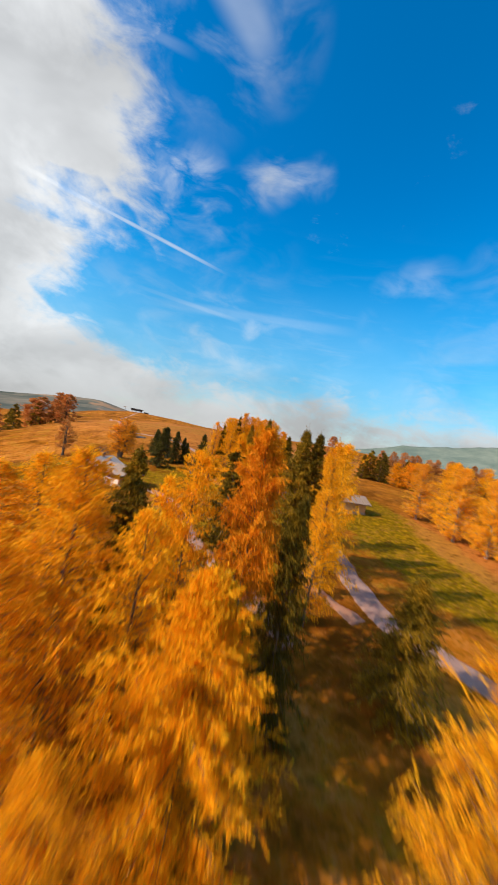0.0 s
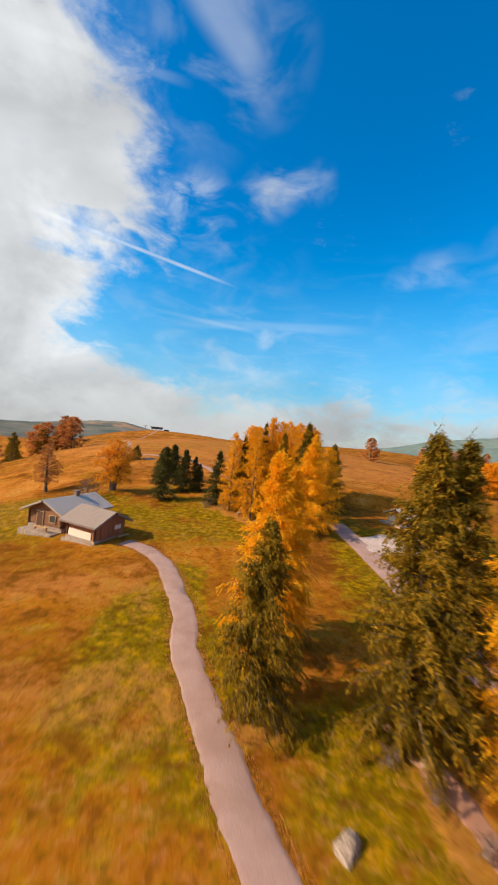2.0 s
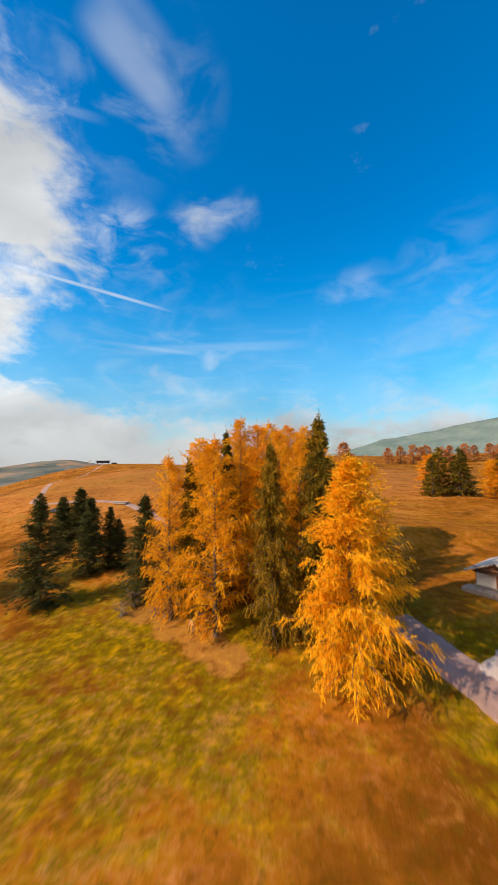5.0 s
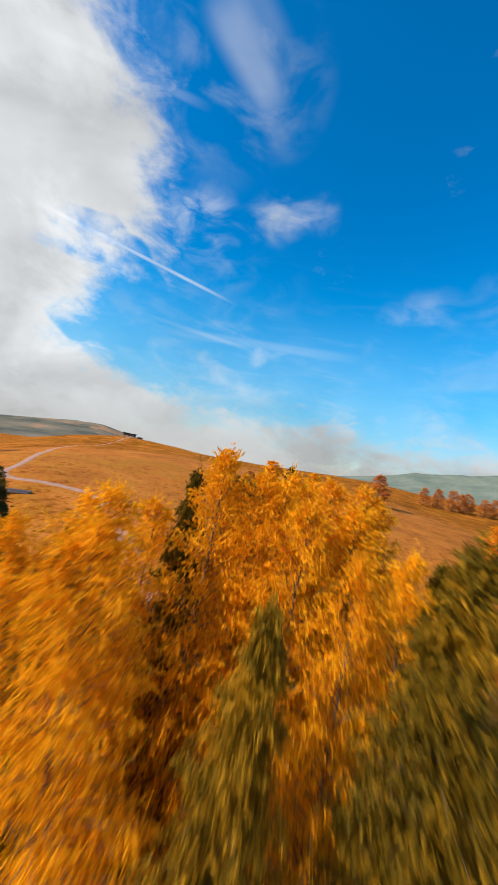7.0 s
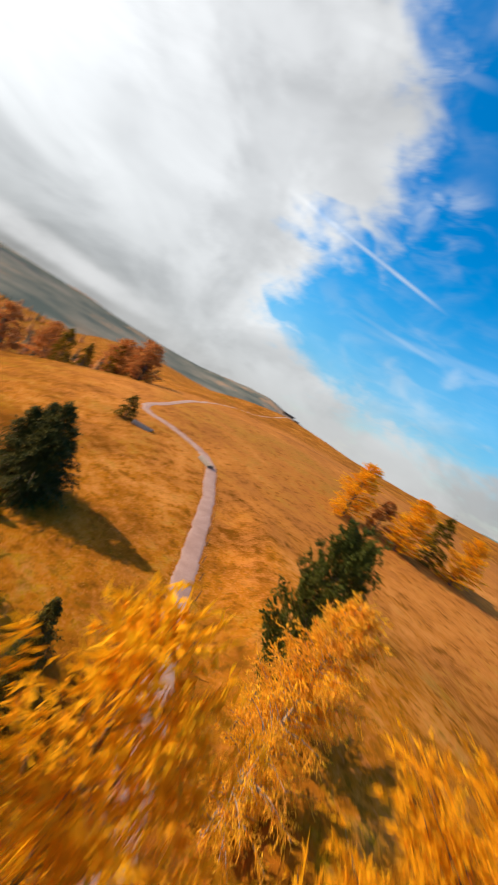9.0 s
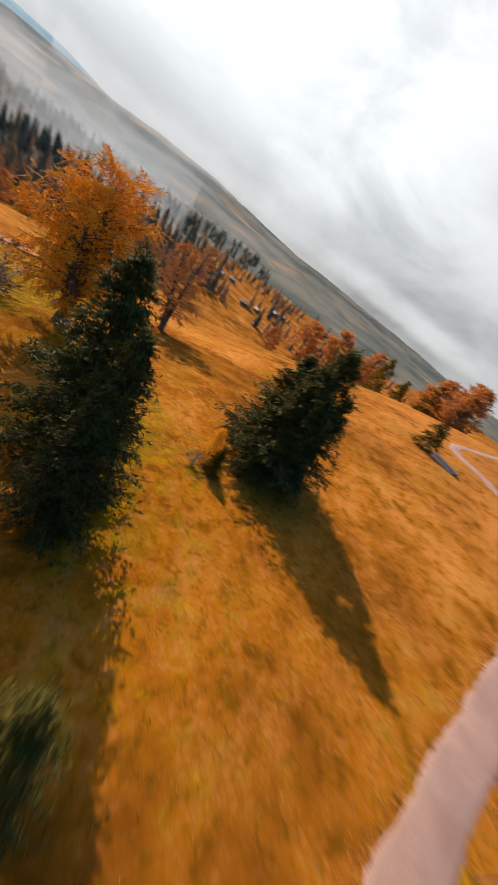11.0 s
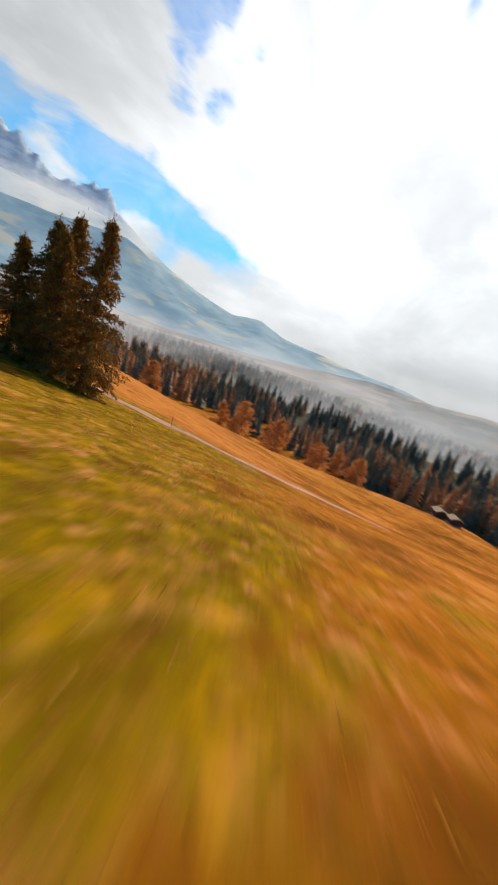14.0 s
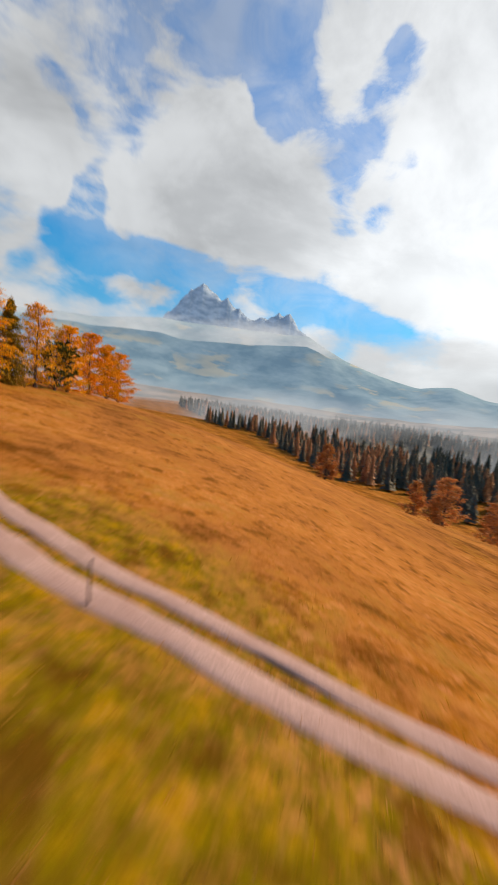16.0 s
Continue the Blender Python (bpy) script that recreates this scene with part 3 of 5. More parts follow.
strip("road", FARM_ROAD, 2.5, GRAVEL, "light gravel farm road winding up the open hill", widths=[1.85, 1.65, 1.5, 1.4, 1.5, 2.1, 2.7, 2.7])
strip("bank", [(5.0, 39.6), (6.2, 37.8), (7.2, 35.2), (7.8, 32.9), (8.6, 31.4), (9.6, 29.6), (11.0, 27.5)], 1.3, SCAR, "bare pinkish eroded bank at the foot of the spruces", rough_edge=0.10, widths=[0.6, 1.2, 1.0, 1.4, 1.2, 1.6])
RUT_LINE = [(-43.5, 38.0), (-47.2, 47.0), (-50.6, 53.8), (-53.4, 57.7), (-56.6, 60.4), (-59.2, 61.9), (-61.4, 63.2), (-63.4, 64.2), (-66.0, 65.6), (-72.0, 68.4), (-82.0, 72.0)]
strip("track", RUT_LINE, 0.74, RUTS, "worn pinkish wheel rut of a farm track", shift=0.62, rough_edge=0.035, step=0.4)
strip("track", RUT_LINE, 0.86, RUTS, "worn pinkish wheel rut of a farm track", shift=-0.50, rough_edge=0.035, step=0.4)


def patch(name, cx, cy, rx, ry, turn, mat, label, lift=0.045):
    """A flat worn area of the ground with a ragged outline."""
    rng = np.random.default_rng(5)
    n, rings = 56, 6
    wob = 1 + 0.10 * np.sin(np.arange(n) * 2 * np.pi / n * 5 + 1) + rng.normal(0, 0.03, n)
    a = np.linspace(0, 2 * np.pi, n, endpoint=False)
    v, f = [], []
    for k in range(rings + 1):
        r = (k + 0.001) / rings if k < rings else 1.03
        px, py = rx * r * wob * np.cos(a), ry * r * wob * np.sin(a)
        x, y = cx + px * math.cos(turn) - py * math.sin(turn), cy + px * math.sin(turn) + py * math.cos(turn)
        v.append(np.column_stack([x, y, level(x, y) + (lift if k < rings else -0.1)]))
    for k in range(rings):
        for i in range(n):
            f.append((k * n + i, k * n + (i + 1) % n, (k + 1) * n + (i + 1) % n, (k + 1) * n + i))
    return tagged(new(name, mesh_of(name, np.concatenate(v), f, mat, True)), label, "yard", kind="structure")


patch("yard", 13.8, 66.6, 5.2, 3.9, 0.2, YARD, "bright gravel yard in front of the farmhouse")


# ---------- trees ----------
def tube(path, radii, sides):
    """Vertices and faces of a tapered limb along a path."""
    path = np.asarray(path, float)
    d = np.gradient(path, axis=0)
    d /= np.linalg.norm(d, axis=1, keepdims=True) + 1e-9
    ref = np.where(np.abs(d[:, 2:3]) > 0.9, np.array([[1.0, 0, 0]]), np.array([[0, 0, 1.0]]))
    a = np.cross(d, ref)
    a /= np.linalg.norm(a, axis=1, keepdims=True) + 1e-9
    b = np.cross(d, a)
    t = np.linspace(0, 2 * np.pi, sides, endpoint=False)
    v = path[:, None, :] + np.asarray(radii)[:, None, None] * (np.cos(t)[None, :, None] * a[:, None, :] + np.sin(t)[None, :, None] * b[:, None, :])
    n = len(path)
    i = np.arange(n * sides).reshape(n, sides)
    j = np.roll(i, -1, axis=1)
    f = np.stack([i[:-1].ravel(), j[:-1].ravel(), j[1:].ravel(), i[1:].ravel()], 1)
    return v.reshape(-1, 3), f


def blades(points, dirs, length, width, rng):
    """Small pointed tufts, one at each point."""
    n = len(points)
    d = dirs / (np.linalg.norm(dirs, axis=1, keepdims=True) + 1e-9)
    r = rng.normal(size=(n, 3))
    s = np.cross(d, r)
    s /= np.linalg.norm(s, axis=1, keepdims=True) + 1e-9
    ln = (length * rng.uniform(0.6, 1.3, n))[:, None]
    wd = (width * rng.uniform(0.6, 1.3, n))[:, None]
    v = np.stack([points - s * wd * 0.5, points + s * wd * 0.5, points + d * ln], 1).reshape(-1, 3)
    f = np.arange(n * 3).reshape(n, 3)
    return v, f


def conifer(seed, height, radius, branches, sprays, per, blade, base=0.12, shape=0.75, rise=0.1, droop=0.35, trunk=0.16, fill=0.25, stems=((0, 0, 0, 0, 1.0),), gaps=0.2, sides=7, twig=0.75, lift=0.2, slim=0.46, hang=0.0, loose=0.55, core=0):
    """Meshes (wood, crown) of a tree: tapered stems, limbs in loose whorls, and sprays of needles along the limbs."""
    rng = np.random.default_rng(seed)
    tv, tf, cv, cf = [], [], [], []
    nt_, nc_ = 0, 0
    for sx, sy, lx, ly, sh in stems:
        H = height * sh
        k = 9
        zz = np.linspace(0, 1, k)
        sway = np.cumsum(rng.normal(0, 0.012, (k, 2)), axis=0) * H * 0.35
        path = np.column_stack([sx + lx * H * zz + sway[:, 0], sy + ly * H * zz + sway[:, 1], zz * H - 0.25])
        rad = trunk * sh * (1 - zz) ** 0.85 + 0.012
        rad[0] *= 1.5
        v, f = tube(path, rad, sides)
        tv.append(v), tf.append(f + nt_)
        nt_ += len(v)
        m = int(branches * sh)
        for b in range(m):
            u = base + (1 - base) * ((b + rng.uniform(0, 1)) / m) ** 0.92
            c = (u - base) / (1 - base)
            R = radius * sh * ((1 - c) ** shape) * min(1.0, 0.45 + c * 3.2) + 0.10 * radius * (1 - c)
            R *= rng.uniform(0.62, 1.18)
            if rng.random() < gaps * (1 - c):
                R *= 0.5
            az = rng.uniform(0, 2 * np.pi)
            o = np.array([np.interp(u, zz, path[:, q]) for q in range(3)])
            out = np.array([math.cos(az), math.sin(az), 0])
            t = np.linspace(0, 1, 3)
            up = rise + 0.55 * c + rng.normal(0, 0.10)
            line = o + out * (R * t)[:, None] + np.array([0, 0, 1.0]) * (R * (up * t - droop * (1 - 0.7 * c) * t ** 2))[:, None]
            r0 = max(0.012, trunk * 0.30 * (1 - u) + 0.012)
            v, f = tube(line, r0 * (1 - t * 0.85), 3)
            tv.append(v), tf.append(f + nt_)
            nt_ += len(v)
            # twigs along the limb, each clothed in short pointed sprays
            ns = max(3, int(sprays * (0.35 + 0.65 * R / radius)))
            s = rng.uniform(fill, 1.0, ns) ** 0.65
            p = np.stack([np.interp(s, t, line[:, q]) for q in range(3)], 1) + rng.normal(0, 0.02 * radius, (ns, 3))
            across = np.array([-out[1], out[0], 0.0])
            way = out * rng.uniform(0.25, 0.9, ns)[:, None] + across * rng.normal(0, 0.75, ns)[:, None]
            way *= 1 - 0.55 * hang * (1 - 0.6 * c)
            way[:, 2] += rng.normal(rise * 0.5 - droop * 0.9 - hang * (0.9 - 1.2 * c), 0.28, ns)
            way /= np.linalg.norm(way, axis=1, keepdims=True)
            L = twig * rng.uniform(0.55, 1.25, ns) * (0.45 + 0.55 * R / radius)
            v, f = blades(p, way, L * 1.05, 0.035 + L * 0.03, rng)
            cv.append(v), cf.append(f + nc_)
            nc_ += len(v)
            u = rng.uniform(0.05, 1.0, (ns, per))
            q = (p[:, None, :] + way[:, None, :] * (L[:, None] * u)[:, :, None]).reshape(-1, 3) + rng.normal(0, blade * 0.14, (ns * per, 3))
            dirs = np.repeat(way, per, axis=0) * 0.8 + rng.normal(0, loose, q.shape) + np.array([0, 0, lift])
            v, f = blades(q, dirs, blade, blade * slim, rng)
            cv.append(v), cf.append(f + nc_)
            nc_ += len(v)
            if core:
                # the dense inside of the crown
                w = rng.uniform(0.02, 0.80, ns * core)
                q = np.stack([np.interp(w, t, line[:, k_]) for k_ in range(3)], 1) + rng.normal(0, 0.05 * radius, (ns * core, 3))
                dirs = np.repeat(way, core, axis=0) * 0.8 + rng.normal(0, 0.5, q.shape)
                v, f = blades(q, dirs, blade * 1.5, blade * 0.52, rng)
                cv.append(v), cf.append(f + nc_)
                nc_ += len(v)
        tip = np.array([path[-1]]).repeat(per * 3, axis=0) + rng.normal(0, 1, (per * 3, 3)) * np.array([0.10, 0.10, 0.35])
        v, f = blades(tip, rng.normal(0, 0.5, tip.shape) + np.array([0, 0, 0.8]), blade, blade * 0.3, rng)
        cv.append(v), cf.append(f + nc_)
        nc_ += len(v)
    return (np.concatenate(tv), np.concatenate(tf)), (np.concatenate(cv), np.concatenate(cf))


KINDS = {}


def tree_kind(key, wood_mat_, leaf_mat, **kw):
    wood, crown = conifer(**kw)
    crown_mesh = mesh_of("crown", *crown, leaf_mat)
    KINDS[key] = (mesh_of("trunk", *wood, wood_mat_, True), crown_mesh, kw["height"])


LARCH_LABEL = "golden autumn larch with feathery orange needles"
SPRUCE_LABEL = "dark green spruce with drooping branches"


def plant(key, x, y, top=None, height=None, spread=1.0, label=LARCH_LABEL, category="tree", group="", name="larch_tree", turn=None):
    """Stands a tree of that kind on the ground, as high as top or height says."""
    wood, crown, h0 = KINDS[key]
    z = ground_z(x, y)
    h = (top - z) if top is not None else height
    k = h / h0
    if turn is None:
        turn = (x * 37.0 + y * 91.0) % 360
    root = thing(name, Matrix.Translation((x, y, z)) @ Matrix.Rotation(radians(turn), 4, "Z") @ Matrix.Diagonal((k * spread, k * spread, k, 1)), label, category, group)
    part("trunk", wood, None, root)
    part("crown", crown, None, root)
    return root


for _i in range(4):
    tree_kind("larch%d" % _i, BARK, LARCH, seed=11 + _i, height=14.0, radius=3.2 + 0.25 * _i, branches=150, sprays=13, per=9, core=4, blade=0.18, slim=0.38, base=0.06, shape=0.56, rise=0.30, droop=0.30, trunk=0.17, gaps=0.22, twig=0.85, lift=0.05, hang=0.75, loose=0.30)
for _i in range(3):
    tree_kind("spruce%d" % _i, BARK, SPRUCE, seed=31 + _i, height=12.0, radius=2.9, branches=235, sprays=17, per=9, core=4, blade=0.18, slim=0.36, base=0.015, shape=0.74, rise=0.10, droop=0.50, trunk=0.16, fill=0.10, gaps=0.10, twig=0.62, lift=-0.10, hang=0.45, loose=0.36)
tree_kind("spruce3", BARK, SPRUCE, seed=38, height=12.0, radius=3.1, branches=125, sprays=17, per=16, blade=0.17, slim=0.36, base=0.02, shape=0.85, rise=0.12, droop=0.55, trunk=0.16, fill=0.1, gaps=0.35, twig=0.60, lift=-0.10, hang=0.6, loose=0.34)
for _i in range(3):
    tree_kind("mid_spruce%d" % _i, BARK, DARKSPRUCE, seed=41 + _i, height=12.0, radius=3.0, branches=190, sprays=13, per=7, core=4, blade=0.21, slim=0.40, base=0.01, shape=0.80, rise=0.08, droop=0.30, trunk=0.16, fill=0.1, gaps=0.12, twig=0.60, lift=-0.02, sides=5, hang=0.15, loose=0.40)
for _i in range(2):
    tree_kind("brown_spruce%d" % _i, BARK, RUSTSPRUCE, seed=35 + _i, height=12.0, radius=3.0, branches=190, sprays=16, per=11, core=4, blade=0.19, slim=0.40, base=0.02, shape=0.92, rise=0.05, droop=0.45, trunk=0.16, gaps=0.22, twig=0.62, lift=-0.05, hang=0.3, loose=0.40)
for _i in range(3):
    tree_kind("far_larch%d" % _i, BARK, RUST, seed=51 + _i, height=12.0, radius=2.7 + 0.4 * _i, branches=90, sprays=11, per=6, blade=0.50, base=0.03, shape=0.62, rise=0.35, droop=0.2, trunk=0.17, sides=5, twig=1.1)
for _i in range(2):
    tree_kind("far_gold%d" % _i, BARK, (LARCH, DEEP)[_i], seed=61 + _i, height=12.0, radius=2.9 + 0.4 * _i, branches=120, sprays=14, per=9, core=3, blade=0.24, base=0.03, shape=0.50, rise=0.35, droop=0.2, trunk=0.17, sides=5, twig=0.85)
for _i in range(2):
    tree_kind("far_spruce%d" % _i, BARK, SPRUCE, seed=71 + _i, height=12.0, radius=2.8, branches=95, sprays=11, per=6, blade=0.48, base=0.02, shape=0.85, rise=0.0, droop=0.4, trunk=0.15, sides=5, twig=1.0, lift=0.0)
tree_kind("round_larch", BARK, AMBER, seed=81, height=9.0, radius=3.4, branches=95, sprays=19, per=16, core=2, blade=0.13, slim=0.32, base=0.20, shape=0.42, rise=0.55, droop=0.45, trunk=0.36, gaps=0.35, twig=0.85, hang=0.75, loose=0.30, stems=((0, 0, 0.02, 0.03, 1.0), (0.16, 0.05, 0.17, -0.06, 0.88), (-0.15, 0.04, -0.15, 0.08, 0.84)))
tree_kind("forked_larch", BARK, FADED, seed=83, height=9.4, radius=2.5, branches=80, sprays=17, per=18, blade=0.12, slim=0.36, base=0.20, shape=0.60, rise=0.45, droop=0.35, trunk=0.24, gaps=0.45, twig=0.62, hang=0.65, loose=0.34, stems=((0, 0, 0.10, 0.05, 1.0), (0, 0, -0.14, -0.04, 0.92)))
for _i in range(3):
    tree_kind("fine_larch%d" % _i, BARK, LARCH, seed=15 + _i, height=14.0, radius=3.2 + 0.25 * _i, branches=170, sprays=14, per=12, core=4, blade=0.15, slim=0.38, base=0.05, shape=0.55, rise=0.34, droop=0.30, trunk=0.17, gaps=0.18, twig=0.85, lift=0.1, hang=0.7, loose=0.30)
tree_kind("close_larch", BARK, LARCH, seed=23, height=14.0, radius=3.4, branches=210, sprays=22, per=20, core=7, blade=0.13, slim=0.36, base=0.03, shape=0.72, rise=0.26, droop=0.32, trunk=0.17, gaps=0.15, twig=0.80, lift=0.1, hang=0.75, loose=0.28)
tree_kind("cone_larch", BARK, LARCH, seed=25, height=14.0, radius=3.6, branches=230, sprays=24, per=24, core=8, blade=0.125, slim=0.42, base=0.02, shape=0.66, rise=0.30, droop=0.15, trunk=0.17, gaps=0.10, twig=0.50, lift=0.5, hang=0.0, loose=0.45)
tree_kind("tall_larch", BARK, DEEP, seed=19, height=14.0, radius=2.6, branches=140, sprays=19, per=18, core=6, blade=0.14, slim=0.38, base=0.42, shape=0.55, rise=0.36, droop=0.30, trunk=0.15, gaps=0.2, twig=0.80, lift=0.2, hang=0.55, loose=0.32)
tree_kind("thin_larch", GREYBARK, PALE_LARCH, seed=85, height=12.0, radius=3.2, branches=170, sprays=18, per=15, core=4, blade=0.15, slim=0.34, base=0.05, shape=0.45, rise=0.4, droop=0.35, trunk=0.18, gaps=0.3, twig=0.8)
tree_kind("mugo", BARK, PINE, seed=91, height=11.0, radius=2.9, branches=190, sprays=18, per=14, core=3, blade=0.17, slim=0.42, base=0.30, shape=0.38, rise=0.6, droop=0.1, trunk=0.11, gaps=0.05, twig=0.55)
tree_kind("low_pine", BARK, PINE, seed=92, height=4.6, radius=2.6, branches=80, sprays=10, per=10, blade=0.24, base=0.02, shape=0.45, rise=0.7, droop=0.1, trunk=0.12, gaps=0.1, twig=0.5)
tree_kind("bare_bush", GREYBARK, TWIGS, seed=93, height=3.4, radius=2.2, branches=70, sprays=6, per=3, blade=0.2, base=0.05, shape=0.4, rise=0.6, droop=0.3, trunk=0.12, gaps=0.6, twig=0.5)

LARCHES = [  # x, y, height of the tip, width, by which of the grown kinds
    (-0.2, 10.8, -4.2, 1.25, "cone_larch"), (0.7, 16.4, 0.4, 0.56, "tall_larch"), (-2.2, 16.5, -1.2, 0.72, "fine_larch0"), (6.2, 25.6, 0.7, 0.46, "fine_larch1"), (-3.0, 19.0, -4.6, 0.7, "larch1"), (0.6, 19.6, -5.0, 0.7, "larch2"), (8.5, 31.0, 0.8, 0.6, "larch3"), (-8.6, 19.8, -4.6, 0.9, "larch3"), (-8.4, 16.0, -3.2, 1.0, "larch0"),
    (-5.8, 12.7, -1.6, 0.85, "larch1"), (-7.6, 11.0, -4.8, 1.0, "larch2"), (-5.8, 8.0, -5.4, 0.9, "larch3"), (-3.8, 17.4, -2.8, 0.7, "larch0"), (-3.0, 12.4, -3.2, 0.8, "larch2"), (5.6, 6.3, -2.9, 0.65, "larch3"),
    (-13.6, 12.5, -4.0, 1.1, "larch3"), (-11.4, 20.0, -3.2, 1.0, "larch2"), (-10.2, 24.3, -4.0, 0.9, "larch0"), (-12.0, 17.0, -3.6, 1.1, "larch1"),
    (9.4, 36.2, 0.6, 0.65, "larch0"), (10.3, 46.0, -0.7, 0.9, "larch1"), (-1.2, 43.4, -0.2, 0.78, "close_larch"), (-0.2, 45.0, -1.2, 0.72, "close_larch"),
    (-8.05, 76.8, 1.27, 0.60, "fine_larch1"), (-2.4, 79.2, 4.4, 0.56, "fine_larch2"), (-0.9, 79.3, 3.9, 0.60, "fine_larch0"), (0.1, 80.0, 4.1, 0.56, "fine_larch1"), (3.3, 67.7, 0.9, 1.05, "close_larch"), (-2.75, 82.1, 3.4, 0.60, "fine_larch2"),
    (-4.4, 74.0, 2.4, 0.72, "fine_larch1"), (4.6, 78.6, 2.2, 0.62, "fine_larch1"), (5.4, 84.6, 3.3, 0.8, "fine_larch2"), (1.4, 84.8, 3.8, 0.76, "fine_larch0"), (5.9, 72.5, 0.5, 0.85, "fine_larch1"), (-5.0, 80.6, 2.0, 0.68, "fine_larch1"), (0.7, 78.2, 3.3, 0.62, "fine_larch1"), (3.0, 80.6, 3.2, 0.72, "fine_larch2"), (-5.4, 77.6, 2.6, 0.78, "fine_larch2"), (2.15, 76.2, 2.3, 0.50, "fine_larch1"), (2.3, 82.2, 4.1, 0.62, "fine_larch0"), (3.8, 83.4, 4.0, 0.66, "fine_larch2"), (-2.6, 6.4, -6.6, 0.85, "larch1"),
]
SPRUCES = [
    (5.5, 38.0, 1.7, 0.76, 0), (7.2, 38.4, 1.5, 0.74, 1), (-1.4, 38.8, -3.4, 1.0, 2), (-6.6, 21.4, -2.1, 0.85, 1), (10.3, 18.5, -5.6, 1.2, 0),
    (2.85, 15.9, -2.3, 0.62, 2), (-0.5, 20.7, -1.0, 1.0, 3), (2.8, 72.6, 3.7, 0.66, 1), (-0.55, 72.5, 2.0, 0.56, 0), (-6.5, 77.2, 1.1, 0.5, 2), (-3.6, 80.9, 3.5, 0.55, 1), (-10.8, 80.5, -2.0, 0.75, 0),
    (-23.7, 97.2, -2.4, 1.15, 1), (-20.4, 81.2, -2.3, 0.9, 2), (-23.5, 96.4, -4.2, 1.0, 2), (-25.8, 96.3, -4.0, 1.1, 0), (-23.8, 98.6, -4.4, 1.0, 1), (-26.2, 98.3, -3.6, 1.05, 2), (-18.7, 88.2, -2.8, 0.95, 0), (-16.9, 88.9, -4.0, 0.75, 2), (-15.8, 88.8, -5.3, 0.85, 1), (-10.0, 89.8, -5.8, 0.85, 0), (-8.9, 88.5, -6.2, 0.8, 1), (8.6, 84.0, 1.2, 0.85, 1),
]
for _x, _y, _t, _w, _k in LARCHES:
    plant(_k, _x, _y, top=_t, spread=_w * 1.2, group="larches of the grove")
for _x, _y, _t, _w, _k in SPRUCES:
    plant(("mid_spruce%d" if _x < -9 else "spruce%d") % _k, _x, _y, top=_t, spread=_w * (1.42 if _x < -9 else 1.15), label=SPRUCE_LABEL, name="spruce_tree", group="spruces of the grove")
plant("round_larch", -30.6, 83.8, top=-2.6, spread=1.08, label="round-crowned golden larch alone on the meadow")
plant("forked_larch", -46.9, 89.0, top=-4.7, spread=1.12, label="two-stemmed larch with thinning rust-brown needles", turn=100)
plant("fine_larch0", -22.6, 93.8, top=-8.6, spread=1.3, label="young golden larch at the foot of the spruces", name="larch_sapling")
plant("spruce0", -21.7, 94.1, top=-9.0, spread=1.5, label="young dark spruce at the edge of the group", name="spruce_sapling")
plant("bare_bush", -21.9, 93.2, height=0.8, spread=1.2, label="low dry brown brushwood beside the young spruce", category="brushwood", name="brushwood")
plant("bare_bush", -33.0, 79.4, height=3.4, label="nearly bare dark bush beside the lone larch", category="bush", name="bush")
plant("mugo", -2.1, 95.7, top=2.1, spread=0.60, label="tall rounded dark green mountain pine", name="pine_tree")
plant("thin_larch", -0.85, 92.4, top=1.1, spread=0.78, label="golden larch thinning to bare twigs")
plant("far_spruce0", -42.0, 121.6, height=4.2, spread=2.0, label="small round dark spruce beside the farm road", name="spruce_tree")
for _x, _y, _h, _k in [(-9.0, 150.0, 11.5, "far_gold0"), (2.0, 152.0, 11.0, "far_gold0"), (12.7, 156.0, 10.0, "far_gold0"), (-3.0, 154.0, 7.0, "far_larch0"), (47.0, 207.0, 12.0, "far_larch0"),
                       (44.0, 131.0, 9.0, "far_gold1"), (50.0, 119.0, 8.0, "far_gold0"), (53.5, 117.0, 9.0, "far_gold1"), (57.0, 120.0, 9.5, "far_gold0"),
                       (34.2, 69.0, 11.0, "thin_larch"), (36.5, 63.0, 12.5, "larch1"), (34.8, 57.0, 12.0, "thin_larch"), (38.0, 67.0, 12.0, "larch3"), (39.0, 57.5, 12.5, "larch0"), (36.5, 51.0, 11.5, "thin_larch"), (40.5, 52.0, 12.0, "larch2"), (37.5, 46.0, 11.5, "thin_larch")]:
    plant(_k, _x, _y, height=_h, spread=1.6 if _k.startswith("far") else 1.0, group="larches on the open slope")
for _x, _y, _h, _k in [(7.5, 159.0, 10.5, 0), (40.0, 124.0, 8.5, 1), (43.0, 126.5, 10.5, 0), (46.0, 124.0, 10.5, 1), (48.5, 127.5, 9.5, 0), (55.0, 123.0, 9.5, 1)]:
    plant("far_spruce%d" % _k, _x, _y, height=_h, spread=1.4, label=SPRUCE_LABEL, name="spruce_tree", group="spruces on the open slope")
for _i, (_x, _y) in enumerate([(122, 330), (135, 336), (142, 328), (152, 335), (160, 341), (168, 333), (178, 338), (190, 336), (204, 345), (215, 340), (228, 348)]):
    plant("far_larch%d" % (_i % 3), _x, _y, height=13.0 + 3.0 * ((_i * 7) % 5) / 5, spread=1.5, label="distant rust-coloured larch on the skyline", group="far larch row")
